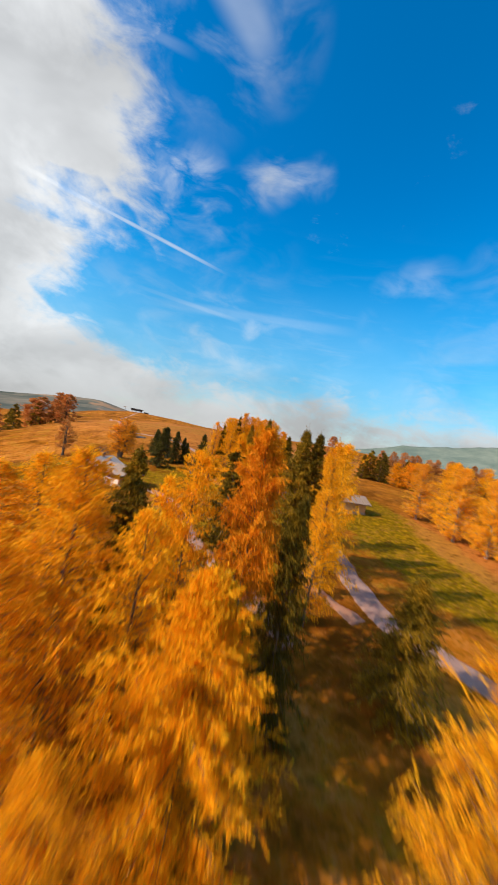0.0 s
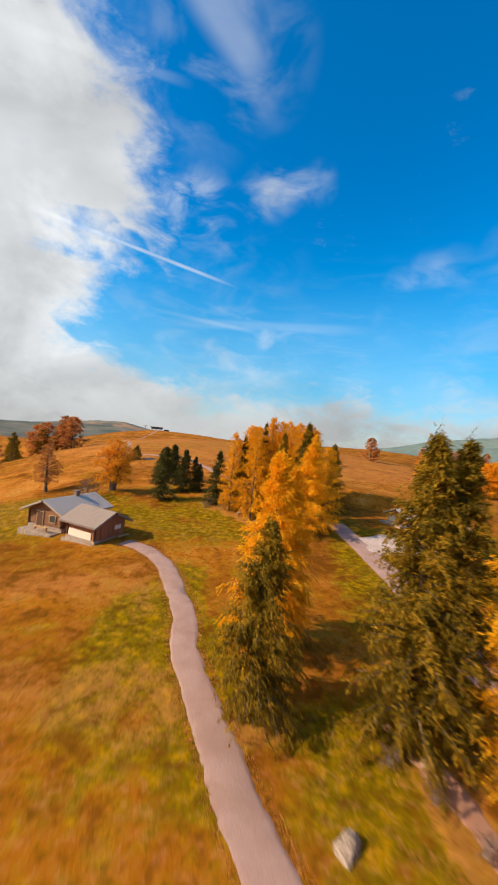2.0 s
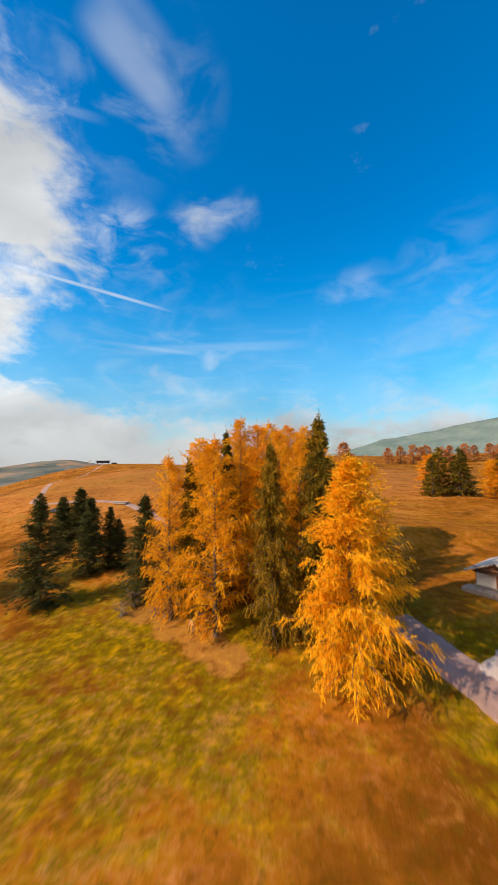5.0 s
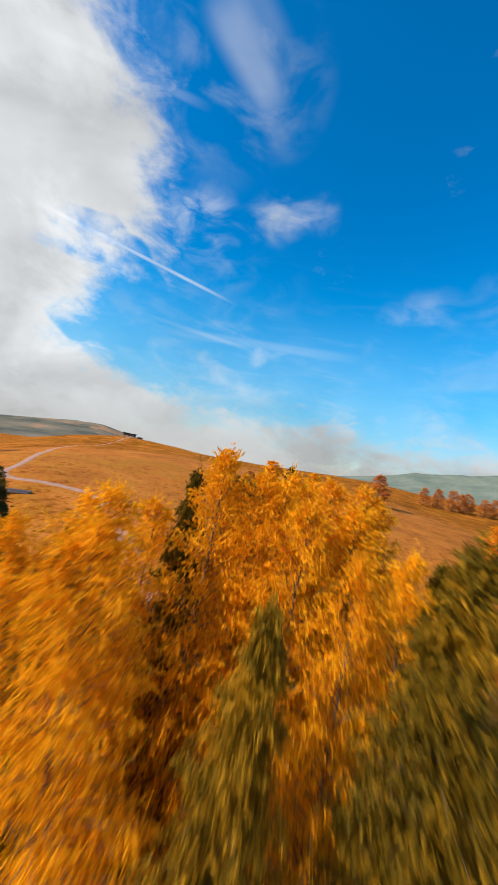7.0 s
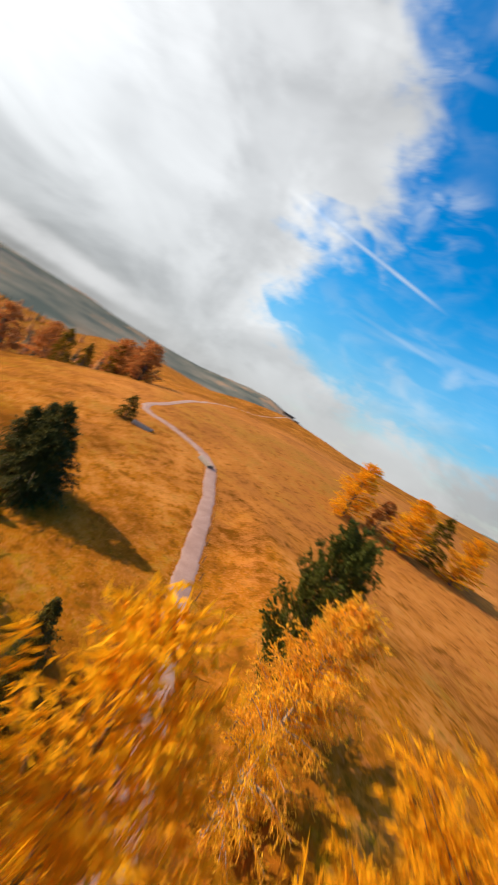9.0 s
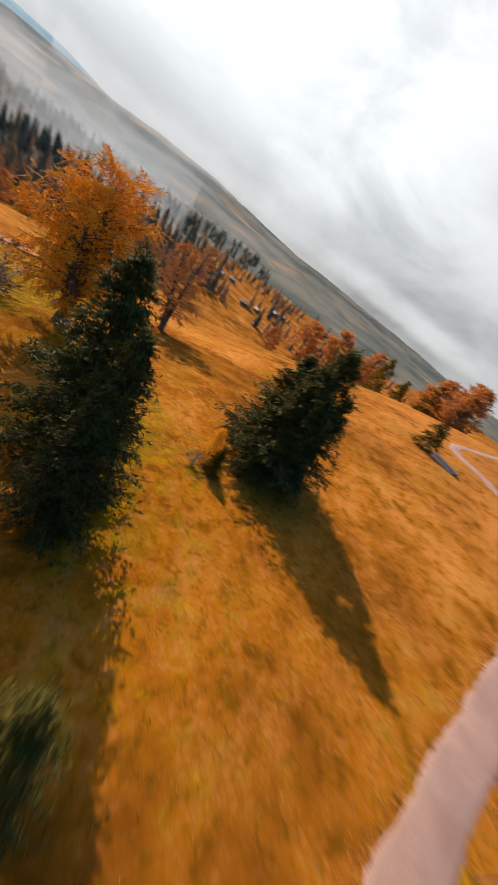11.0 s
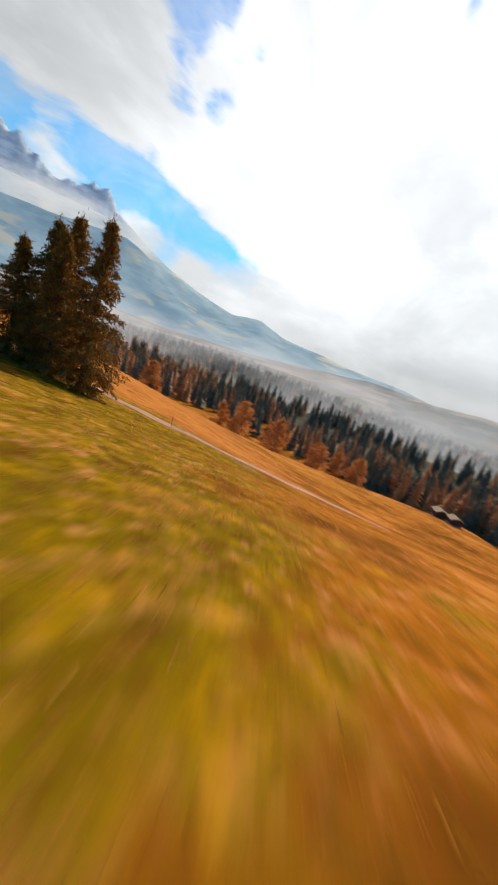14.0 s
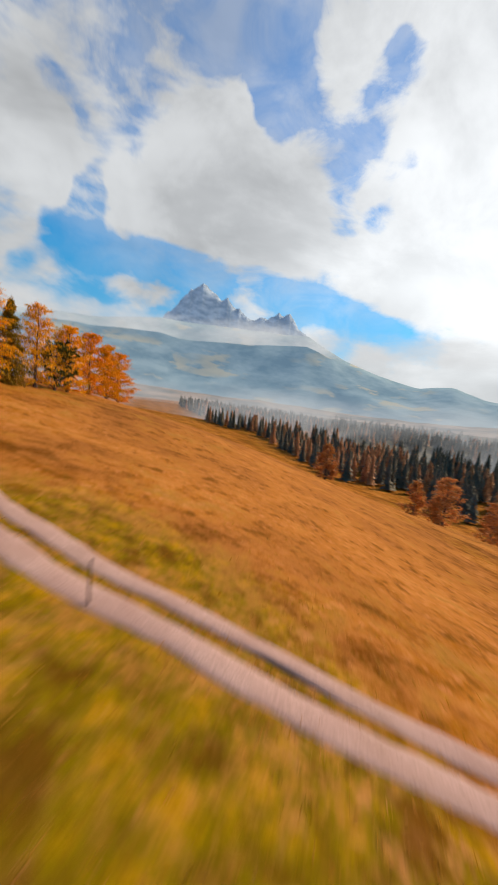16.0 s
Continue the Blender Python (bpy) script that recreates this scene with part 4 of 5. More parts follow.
for _i, (_x, _y, _h) in enumerate([(-92, 171, 14), (-97, 174, 15), (-105, 173, 14), (-111, 176, 15), (-113, 151, 13), (-124, 131, 15), (-114, 138, 14.5), (-121, 120, 8), (-128, 160, 13)]):
    plant("far_larch%d" % (_i % 3), _x, _y, height=_h, spread=1.75, label="rust-orange larch at the edge of the slope", group="larches at the slope edge")
for _x, _y, _h in [(-101, 148, 11), (-106, 171, 12), (-100, 177, 13), (-117, 168, 11)]:
    plant("far_spruce0", _x, _y, height=_h, spread=1.4, label=SPRUCE_LABEL, name="spruce_tree", group="spruces at the slope edge")
for _x, _y, _t, _w, _k in [(-50.1, 62.0, -7.5, 0.62, 0), (-50.1, 57.6, -7.2, 0.75, 1), (-49.0, 57.0, -7.8, 0.75, 2), (-47.4, 56.6, -9.4, 0.8, 0), (-48.8, 59.8, -8.6, 0.7, 1)]:
    plant("brown_spruce%d" % (_k % 2), _x, _y, top=_t, spread=_w * 1.65, label="tall dark spruce with brown-tipped branches above the track", name="spruce_tree", group="spruces above the track")
for _x, _y, _h, _k in [(-43.0, 31.0, 9.5, "larch0"), (-45.2, 22.0, 9.5, "larch1"), (-46.8, 14.0, 9.0, "far_gold0"), (-48.4, 5.0, 10.0, "far_gold1"), (-49.8, -4.0, 10.0, "far_gold0"), (-51.4, -13.0, 10.5, "far_gold1"), (-41.0, 34.0, 9.0, "larch2")]:
    plant(_k, _x, _y, height=_h, spread=1.5, label="golden larch in the row along the crest", group="larches along the crest")
plant("spruce1", -44.0, 27.0, height=8.5, label=SPRUCE_LABEL, name="spruce_tree")
plant("low_pine", -46.2, 18.0, height=5.5, label="rounded dark green mountain pine", name="pine_tree")
for _i, (_x, _y, _h) in enumerate([(-146, -89, 19), (-165, -9, 16), (-150, -18, 16), (-154, -24, 13), (-192, -3, 15), (-185, 4, 13), (-198, 6, 14), (-205, 15, 15), (-212, 10, 14), (-158, -40, 14), (-176, -22, 15)]):
    plant("far_larch%d" % (_i % 3), _x, _y, height=_h, spread=1.35, label="rust-coloured larch in the copse below the meadow", group="larches of the copse")


def small_conifer(seed, spread, whorls=9, round_=0.8):
    """A whole small tree, 12 m high: whorls of drooping boughs round a dark core."""
    rng = np.random.default_rng(seed)
    v, f = [], []
    for k in range(whorls):
        u = (k + 0.3) / whorls
        r = spread * (1 - u) ** round_ * rng.uniform(0.85, 1.15) + 0.15
        z = 12.0 * (0.05 + 0.95 * u)
        m = 7 if k < whorls - 2 else 5
        for j in range(m):
            a = 2 * math.pi * (j + rng.uniform(-0.3, 0.3)) / m + k
            w, q = math.pi / m * 1.15, r * rng.uniform(0.7, 1.2)
            n0 = len(v)
            v += [(0.1 * math.cos(a), 0.1 * math.sin(a), z + 12.0 / whorls * 1.2), (0.72 * q * math.cos(a - w), 0.72 * q * math.sin(a - w), z), (q * math.cos(a), q * math.sin(a), z - 0.5 * rng.uniform(0.3, 1.6)), (0.72 * q * math.cos(a + w), 0.72 * q * math.sin(a + w), z)]
            f += [(n0, n0 + 1, n0 + 2), (n0, n0 + 2, n0 + 3)]
    return np.array(v), np.array(f)


def woods(name, n, boxes_, leaf_mat, seed, label, hmin, hmax, spread, round_=0.8):
    """Woods far below: many small trees in one mesh."""
    rng = np.random.default_rng(seed)
    kinds = [small_conifer(seed + k, spread, 9, round_) for k in range(4)]
    vs, fs, off = [], [], 0
    for i in range(n):
        x0, x1, y0, y1 = boxes_[rng.integers(len(boxes_))]
        x, y = rng.uniform(x0, x1), rng.uniform(y0, y1)
        v, f = kinds[i % 4]
        k, a = rng.uniform(hmin, hmax) / 12.0, rng.uniform(0, 6.28)
        c, s = math.cos(a), math.sin(a)
        q = np.stack([(v[:, 0] * c - v[:, 1] * s) * k + x, (v[:, 0] * s + v[:, 1] * c) * k + y, v[:, 2] * k + ground_z(x, y)], 1)
        vs.append(q), fs.append(f + off)
        off += len(v)
    return tagged(new(name, mesh_of(name, np.concatenate(vs), np.concatenate(fs), leaf_mat)), label, "forest", kind="stuff")


NEAR_WOODS = [(-300, -215, -230, -20), (-300, -235, -20, 80), (-260, -165, -300, -110), (-230, -120, -430, -290)]
WEST_WOODS = [(-420, -300, 150, 300), (-560, -400, 180, 420), (-600, -480, 60, 260), (-330, -250, 190, 330)]
WOOD_AREAS = [(-330, -110, -640, -400), (-430, -300, -220, 120), (-520, -240, -520, -280), (-640, -400, -420, 60), (-800, -500, -760, -200), (-900, -600, -200, 200)]
# spruce colours lifted and greyed to paint haze over the far woods
SPRUCE_HAZED = foliage("far_spruce_needles", [(0.15, (0.062, 0.062, 0.042)), (0.5, (0.115, 0.102, 0.066)), (0.9, (0.20, 0.16, 0.09))], 0.16)
RUST_FAR = foliage("far_larch_needles", [(0.15, (0.30, 0.115, 0.045)), (0.5, (0.50, 0.21, 0.075)), (0.9, (0.66, 0.33, 0.13))], 0.25)
woods("spruce_wood", 420, NEAR_WOODS, SPRUCE_HAZED, 5, "dark spruce wood below the meadow", 13, 20, 2.7)
woods("larch_wood", 250, NEAR_WOODS, RUST_FAR, 6, "rust-coloured larches standing through the wood", 13, 19, 2.9, 0.6)
woods("spruce_wood", 1300, WOOD_AREAS, SPRUCE_HAZED, 7, "dark spruce wood filling the far valley", 14, 22, 2.7)
woods("larch_wood", 330, WOOD_AREAS, RUST_FAR, 8, "rust-coloured larches scattered through the far valley", 12, 20, 2.6)
woods("spruce_wood", 70, WEST_WOODS, SPRUCE_HAZED, 12, "dark spruces scattered over the western valley", 11, 18, 2.7)
woods("larch_wood", 130, WEST_WOODS, RUST_FAR, 13, "rust-coloured larches scattered over the western valley", 9, 15, 3.2)


# ---------- distance ----------
def ridge(name, crest, dist, foot, depth, mat, label, rough, seed, steps=160):
    """A far range of hills: the skyline as azimuth and elevation in degrees, its distance, the level of its foot."""
    az = np.linspace(crest[0][0], crest[-1][0], steps)
    el = np.interp(az, [c[0] for c in crest], [c[1] for c in crest])
    top = dist * np.tan(np.radians(el)) - 8.0
    rng = np.random.default_rng(seed)
    for k, amp in ((9, 1.0), (21, 0.5), (47, 0.28), (90, 0.16)):
        top = top + rough * amp * np.interp(np.linspace(0, k, steps), np.arange(k + 1), rng.normal(0, 1, k + 1))
    rows = 14
    v = []
    for j in range(rows + 5):
        s = min(1.0, j / (rows - 1))
        rr = dist - depth * (1 - s) + max(0, j - rows + 1) * depth * 0.15
        zz = foot + (top - foot) * (s ** 1.35 if j < rows else max(0.0, 1 - (j - rows + 1) * 0.25))
        if 0 < j < rows - 1:
            zz = zz + rough * 0.6 * np.interp(np.linspace(0, 40, steps), np.arange(41), rng.normal(0, 1, 41)) * s
        a = np.radians(az)
        v.append(np.column_stack([-25 - np.sin(a) * rr, 75 + np.cos(a) * rr, zz]))
    i = np.arange((rows + 5) * steps).reshape(rows + 5, steps)
    f = np.stack([i[:-1, :-1].ravel(), i[:-1, 1:].ravel(), i[1:, 1:].ravel(), i[1:, :-1].ravel()], 1)
    return tagged(new(name, mesh_of(name, np.concatenate(v), f, mat, True)), label, "mountain", kind="structure")


# these tints and their emission carry the haze of the distance
HAZE_BROWN = haze_paint_mat("hazy_moor", (0.062, 0.076, 0.070), (0.150, 0.138, 0.115), 0.006, 0.38, (0.29, 0.175, 0.105))
HAZE_GREEN = haze_paint_mat("hazy_wooded_slope", (0.095, 0.135, 0.125), (0.145, 0.185, 0.168), 0.006, 0.28)
HAZE_WOOD = haze_paint_mat("hazy_valley_wood", (0.10, 0.115, 0.115), (0.30, 0.235, 0.19), 0.005, 0.26)
HAZE_BLUE = haze_paint_mat("hazy_blue_slope", (0.135, 0.205, 0.245), (0.22, 0.29, 0.315), 0.004, 0.70, (0.36, 0.33, 0.25))
HAZE_ROCK = haze_paint_mat("hazy_rock", (0.16, 0.215, 0.285), (0.28, 0.34, 0.41), 0.012, 0.60)
ridge("backdrop_moor", [(10, -1.2), (18, -0.2), (24.3, 0.9), (28, 0.8), (33, 0.0), (37, -0.5), (49, -0.55), (61, -0.2), (71, 0.05), (79, 0.45), (86, 0.85), (92, 1.4), (100, 1.5), (112, 0.6)], 1500, -66, 950, HAZE_BROWN, "bare brown moor ridge under the cloud, haze painted into its colour", 3.0, 1)
ridge("backdrop_east", [(-75, 4.0), (-58, 5.6), (-46, 5.8), (-38, 4.9), (-30, 3.9), (-22, 2.2), (-15, 0.7), (-8, -0.6)], 3200, -60, 900, HAZE_GREEN, "wooded mountain slope in the east, haze painted into its colour", 10.0, 2)
ridge("backdrop_valley", [(78, -2.5), (90, 0.2), (103, 1.2), (115, 1.8), (124, 1.0), (135, 0.3), (150, 0.4), (165, 0.8), (180, 1.6), (200, 2.4), (230, 2.0)], 2100, -60, 1100, HAZE_WOOD, "wooded valley slopes, blue haze painted into their colour", 8.0, 3)
ridge("backdrop_range", [(92, -0.3), (98, 0.2), (104, 0.9), (111, 2.0), (121, 2.6), (127, 3.5), (131, 4.2), (134.5, 5.4), (139, 5.0), (145, 6.7), (150.5, 8.9), (156, 11.6), (166, 11.5), (179, 11.4), (189, 10.0), (200, 9.0), (225, 8.0)], 3300, -70, 1200, HAZE_BLUE, "mountain range rising into cloud, painted blue for haze", 9.0, 4, 240)
ridge("backdrop_peak", [(155.0, 9.0), (156.4, 12.3), (158.2, 13.4), (159.2, 14.6), (160.1, 14.2), (161.0, 14.9), (162.6, 13.3), (163.6, 13.8), (164.8, 12.8), (166.2, 13.1), (167.3, 14.3), (168.3, 14.2), (169.2, 15.4), (170.2, 15.1), (171.3, 16.2), (172.3, 16.7), (173.2, 17.2), (174.2, 16.6), (175.0, 16.5), (175.8, 15.4), (176.9, 13.6), (178.6, 11.6), (181, 8.0)], 3700, 200, 500, HAZE_ROCK, "twin-peaked rock massif above the cloud, painted pale for haze", 24.0, 5, 320)


def mist_glow_mat(name, z0, z1, z2, z3, most, scale, fade):
    """Cloud, mist and haze painted as an emissive, half-clear sheet, torn open in places."""
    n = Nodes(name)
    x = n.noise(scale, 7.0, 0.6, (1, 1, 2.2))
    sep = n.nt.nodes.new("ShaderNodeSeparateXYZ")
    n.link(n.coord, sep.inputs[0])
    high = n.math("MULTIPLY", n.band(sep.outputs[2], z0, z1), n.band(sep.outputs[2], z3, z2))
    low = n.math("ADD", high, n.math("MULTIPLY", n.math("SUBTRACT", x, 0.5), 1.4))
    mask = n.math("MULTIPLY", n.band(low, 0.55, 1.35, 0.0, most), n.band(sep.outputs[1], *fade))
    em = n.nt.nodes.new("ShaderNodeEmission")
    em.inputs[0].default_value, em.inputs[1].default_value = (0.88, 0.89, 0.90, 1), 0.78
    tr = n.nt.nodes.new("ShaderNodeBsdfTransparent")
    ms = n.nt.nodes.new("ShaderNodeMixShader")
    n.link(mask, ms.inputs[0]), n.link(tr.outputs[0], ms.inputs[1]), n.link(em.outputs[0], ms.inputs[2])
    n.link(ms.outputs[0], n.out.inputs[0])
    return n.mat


def mist_glow_sheet(a0, a1, low, step, dist, mat, label):
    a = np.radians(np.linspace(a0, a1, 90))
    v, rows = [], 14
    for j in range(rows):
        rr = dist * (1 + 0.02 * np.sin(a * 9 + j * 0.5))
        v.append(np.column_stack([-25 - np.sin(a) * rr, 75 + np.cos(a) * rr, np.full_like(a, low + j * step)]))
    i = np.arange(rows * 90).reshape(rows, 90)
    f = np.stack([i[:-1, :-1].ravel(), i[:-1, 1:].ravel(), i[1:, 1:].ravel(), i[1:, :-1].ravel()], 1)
    tagged(new("backdrop_mist_glow", mesh_of("backdrop_mist_glow", np.concatenate(v), f, mat, True)), label, "cloud", kind="structure")


# self-glowing sheets added to give the brightness of hazy air
mist_glow_sheet(118, 212, 120, 66, 3120, mist_glow_mat("bright_mist_glow", 330, 500, 580, 860, 0.85, 0.0016, (-1450, -2300)), "glowing sheet painted as a bright cloud bank against the mountain range")
mist_glow_sheet(92, 205, -80, 11, 430, mist_glow_mat("near_haze_glow", -100, -70, -20, 60, 0.50, 0.006, (140, -10)), "thin glowing sheet standing in for haze among the woods")
mist_glow_sheet(38, 112, -60, 18, 1380, mist_glow_mat("hill_fog_glow", -30, 45, 60, 165, 0.75, 0.0022, (1180, 860)), "glowing sheet painted as grey fog over the moor ridge")
mist_glow_sheet(40, 215, -80, 16, 800, mist_glow_mat("valley_mist_glow", -95, -60, -20, 90, 0.34, 0.004, (330, -120)), "thin glowing sheet standing in for mist in the far valley")

# ---------- houses ----------
def gable_house(name, m, label, length, width, wall_h, pitch, wall, roof, over=0.6, base_h=0.5, base_mat=None, category="house"):
    """A gabled timber house: the ridge runs along x. Returns its root and the ridge height."""
    root = thing(name, m, label, category)
    L, W = length / 2, width / 2
    rh = W * math.tan(radians(pitch))
    part("wall", prism([(-W, -0.6), (W, -0.6), (W, wall_h), (0, wall_h + rh), (-W, wall_h)], -L, L), wall, root).matrix_basis = Matrix.Rotation(radians(90), 4, "Z")
    if base_mat:
        part("plinth", boxes((-L - 0.12, L + 0.12, -W - 0.12, W + 0.12, -0.8, base_h), bevel=0.03), base_mat, root, "pale masonry plinth")
    t, e = 0.16, over
    k = math.tan(radians(pitch))
    for side in (1, -1):
        pts = [(0.0, wall_h + rh + 0.04), (side * (W + e), wall_h - e * k + 0.04), (side * (W + e), wall_h - e * k + 0.04 + t), (0.0, wall_h + rh + 0.04 + t * 1.1)]
        r = part("roof", prism(pts, -L - e, L + e), roof, root)
        r.matrix_basis = Matrix.Rotation(radians(90), 4, "Z")
    for s in (-1, 1):
        part("ridge_board", boxes((s * (L + e) - 0.05, s * (L + e) + 0.05, -0.12, 0.12, wall_h + rh - 0.1, wall_h + rh + 0.16)), DARKWOOD, root)
    return root, wall_h + rh


def opening(root, name, at, size, axis, frame_mat, pane_mat, label=""):
    """A framed window or door leaf set proud of a wall; axis is the wall's outward direction."""
    w, h = size
    a = math.atan2(axis[1], axis[0])
    base = part(name, boxes((-0.04, 0.05, -w / 2 - 0.09, w / 2 + 0.09, -0.09, 0.0), (-0.04, 0.05, -w / 2 - 0.09, w / 2 + 0.09, h, h + 0.09), (-0.04, 0.05, -w / 2 - 0.09, -w / 2, 0.0, h), (-0.04, 0.05, w / 2, w / 2 + 0.09, 0.0, h), bevel=0.01), frame_mat, root, label)
    base.matrix_basis = Matrix.Translation(at) @ Matrix.Rotation(a, 4, "Z")
    part("pane", boxes((-0.03, 0.025, -w / 2, w / 2, 0.0, h)), pane_mat, base)
    return base


def log_courses(root, L, W, h0, h1, mat, step=0.24):
    """Round log courses lying along the walls, crossing at the corners."""
    n = int((h1 - h0) / step)
    for side in range(4):
        ln, off = (L, W) if side < 2 else (W, L)
        v, f = tube([(-ln - 0.22, 0, 0), (0, 0, 0), (ln + 0.22, 0, 0)], [0.12, 0.125, 0.12], 6)
        me = mesh_of("log", v, f, mat, True)
        for i in range(n):
            ob = part("log", me, None, root)
            z = h0 + (i + (0.5 if side < 2 else 1.0)) * step
            s = 1 if side % 2 else -1
            ob.matrix_basis = Matrix.Translation((0, s * off, z)) if side < 2 else Matrix.Translation((s * off, 0, z)) @ Matrix.Rotation(radians(90), 4, "Z")


def shingles(root, length, width, wall_h, pitch, over, mat, rows, cols, seed):
    """Courses of split shingles over both slopes, each one a thin board lapping the next."""
    rng = np.random.default_rng(seed)
    k = math.tan(radians(pitch))
    run = (width / 2 + over) / math.cos(radians(pitch))
    top = wall_h + width / 2 * k + 0.04 + 0.18
    w, d = (length + 2 * over) / cols, run / rows
    kinds = [boxes((-w * 0.5 + 0.01, w * 0.5 - 0.01 * (q + 1), -d * 1.18, 0.0, 0.0, 0.03)) for q in range(3)]
    kinds = [part_mesh("shingle", bm, mat) for bm in kinds]
    for side in (1, -1):
        for r in range(rows):
            for c in range(cols):
                ob = part("shingle", kinds[int(rng.integers(3))], None, root)
                u = -length / 2 - over + (c + 0.5) * w
                lie = Matrix.Translation((u, 0, top)) @ Matrix.Rotation(0.0 if side > 0 else math.pi, 4, "Z") @ Matrix.Rotation(radians(pitch), 4, "X")
                ob.matrix_basis = lie @ Matrix.Translation((0, -r * d, 0.012 + rng.uniform(0, 0.012))) @ Matrix.Rotation(radians(-1.6 + rng.normal(0, 0.5)), 4, "X") @ Matrix.Rotation(radians(rng.normal(0, 0.6)), 4, "Z")


def hut():
    x, y = -21.8, 61.8
    z = ground_z(x, y)
    m = pose(x, y, z, 0, 0, -20.0)
    root, top = gable_house("log_hut", m, "small brown log hut with a grey shingle roof and pale front", 4.4, 4.4, 2.1, 25, BROWNWOOD, SHINGLE, 0.7, 0.3, STONE)
    part("wall", boxes((-1.9, 1.7, -2.30, -2.22, 0.2, 1.1), bevel=0.02), PLASTER, root, "bright pale boarded front")
    for u in (-2.14, 2.14):
        part("corner_post", boxes((u - 0.1, u + 0.1, -2.32, -2.12, 0.2, 2.0), bevel=0.02), DARKWOOD, root)
    for i in range(9):
        part("plank", boxes((2.2, 2.235 + 0.008 * (i % 2), -2.1 + i * 0.47, -1.65 + i * 0.47, 0.3, 2.15 + 0.46 * (1.9 - abs(i * 0.47 - 1.9))), bevel=0.008), BROWNWOOD, root)
    # plaster-pale pane stands in for sky mirrored in the glass
    opening(root, "window", (2.27, 1.0, 1.15), (1.0, 0.5), (1, 0), BROWNWOOD, PLASTER, "small window, pane painted pale for the reflected sky")
    opening(root, "door", (2.27, -0.9, 0.3), (0.9, 1.7), (1, 0), BROWNWOOD, BROWNWOOD, "brown plank door")
    part("terrace", boxes((-2.5, 2.6, -2.75, -2.36, -0.7, -0.08), (2.36, 3.5, -2.4, 2.4, -0.7, -0.08), bevel=0.03), STONE, root, "flat stone terrace")
    part("bench", boxes((2.75, 3.15, 0.6, 2.2, 0.42, 0.48), (2.8, 3.1, 0.7, 0.8, 0.1, 0.42), (2.8, 3.1, 2.0, 2.1, 0.1, 0.42)), PALEWOOD, root)
    shingles(root, 4.4, 4.4, 2.1, 25, 0.7, SHINGLE, 9, 12, 3)
    x, y = -28.0, 66.3
    m = pose(x, y, ground_z(x, y) + 0.1, 0, 0, 76.0)
    rear, top = gable_house("log_cabin", m, "log cabin with a silvery shingle roof and an open porch", 7.2, 5.2, 2.2, 24, LOGS, TIN, 0.8, 0.3, STONE)
    log_courses(rear, 3.6, 2.6, 0.3, 2.2, LOGS)
    part("chimney", boxes((0.6, 1.2, -0.3, 0.3, top - 0.5, top + 0.75), (0.5, 1.3, -0.4, 0.4, top + 0.75, top + 0.85), bevel=0.02), BRICKRED, rear)
    opening(rear, "door", (-3.76, 0.8, 0.1), (0.95, 1.85), (-1, 0), PALEWOOD, DARKWOOD)
    opening(rear, "window", (-3.76, -1.2, 0.9), (0.9, 0.8), (-1, 0), PALEWOOD, GLASS)
    part("porch", boxes((-5.2, -3.6, -2.6, 2.6, -0.9, -0.1), bevel=0.03), STONE, rear, "pale stone terrace under the gable")
    part("bench", boxes((-5.0, -4.6, -1.6, 0.4, 0.47, 0.54), (-4.95, -4.65, -1.5, -1.4, 0.1, 0.47), (-4.95, -4.65, 0.2, 0.3, 0.1, 0.47)), PALEWOOD, rear)
    shingles(rear, 7.2, 5.2, 2.2, 24, 0.8, TIN, 9, 16, 4)


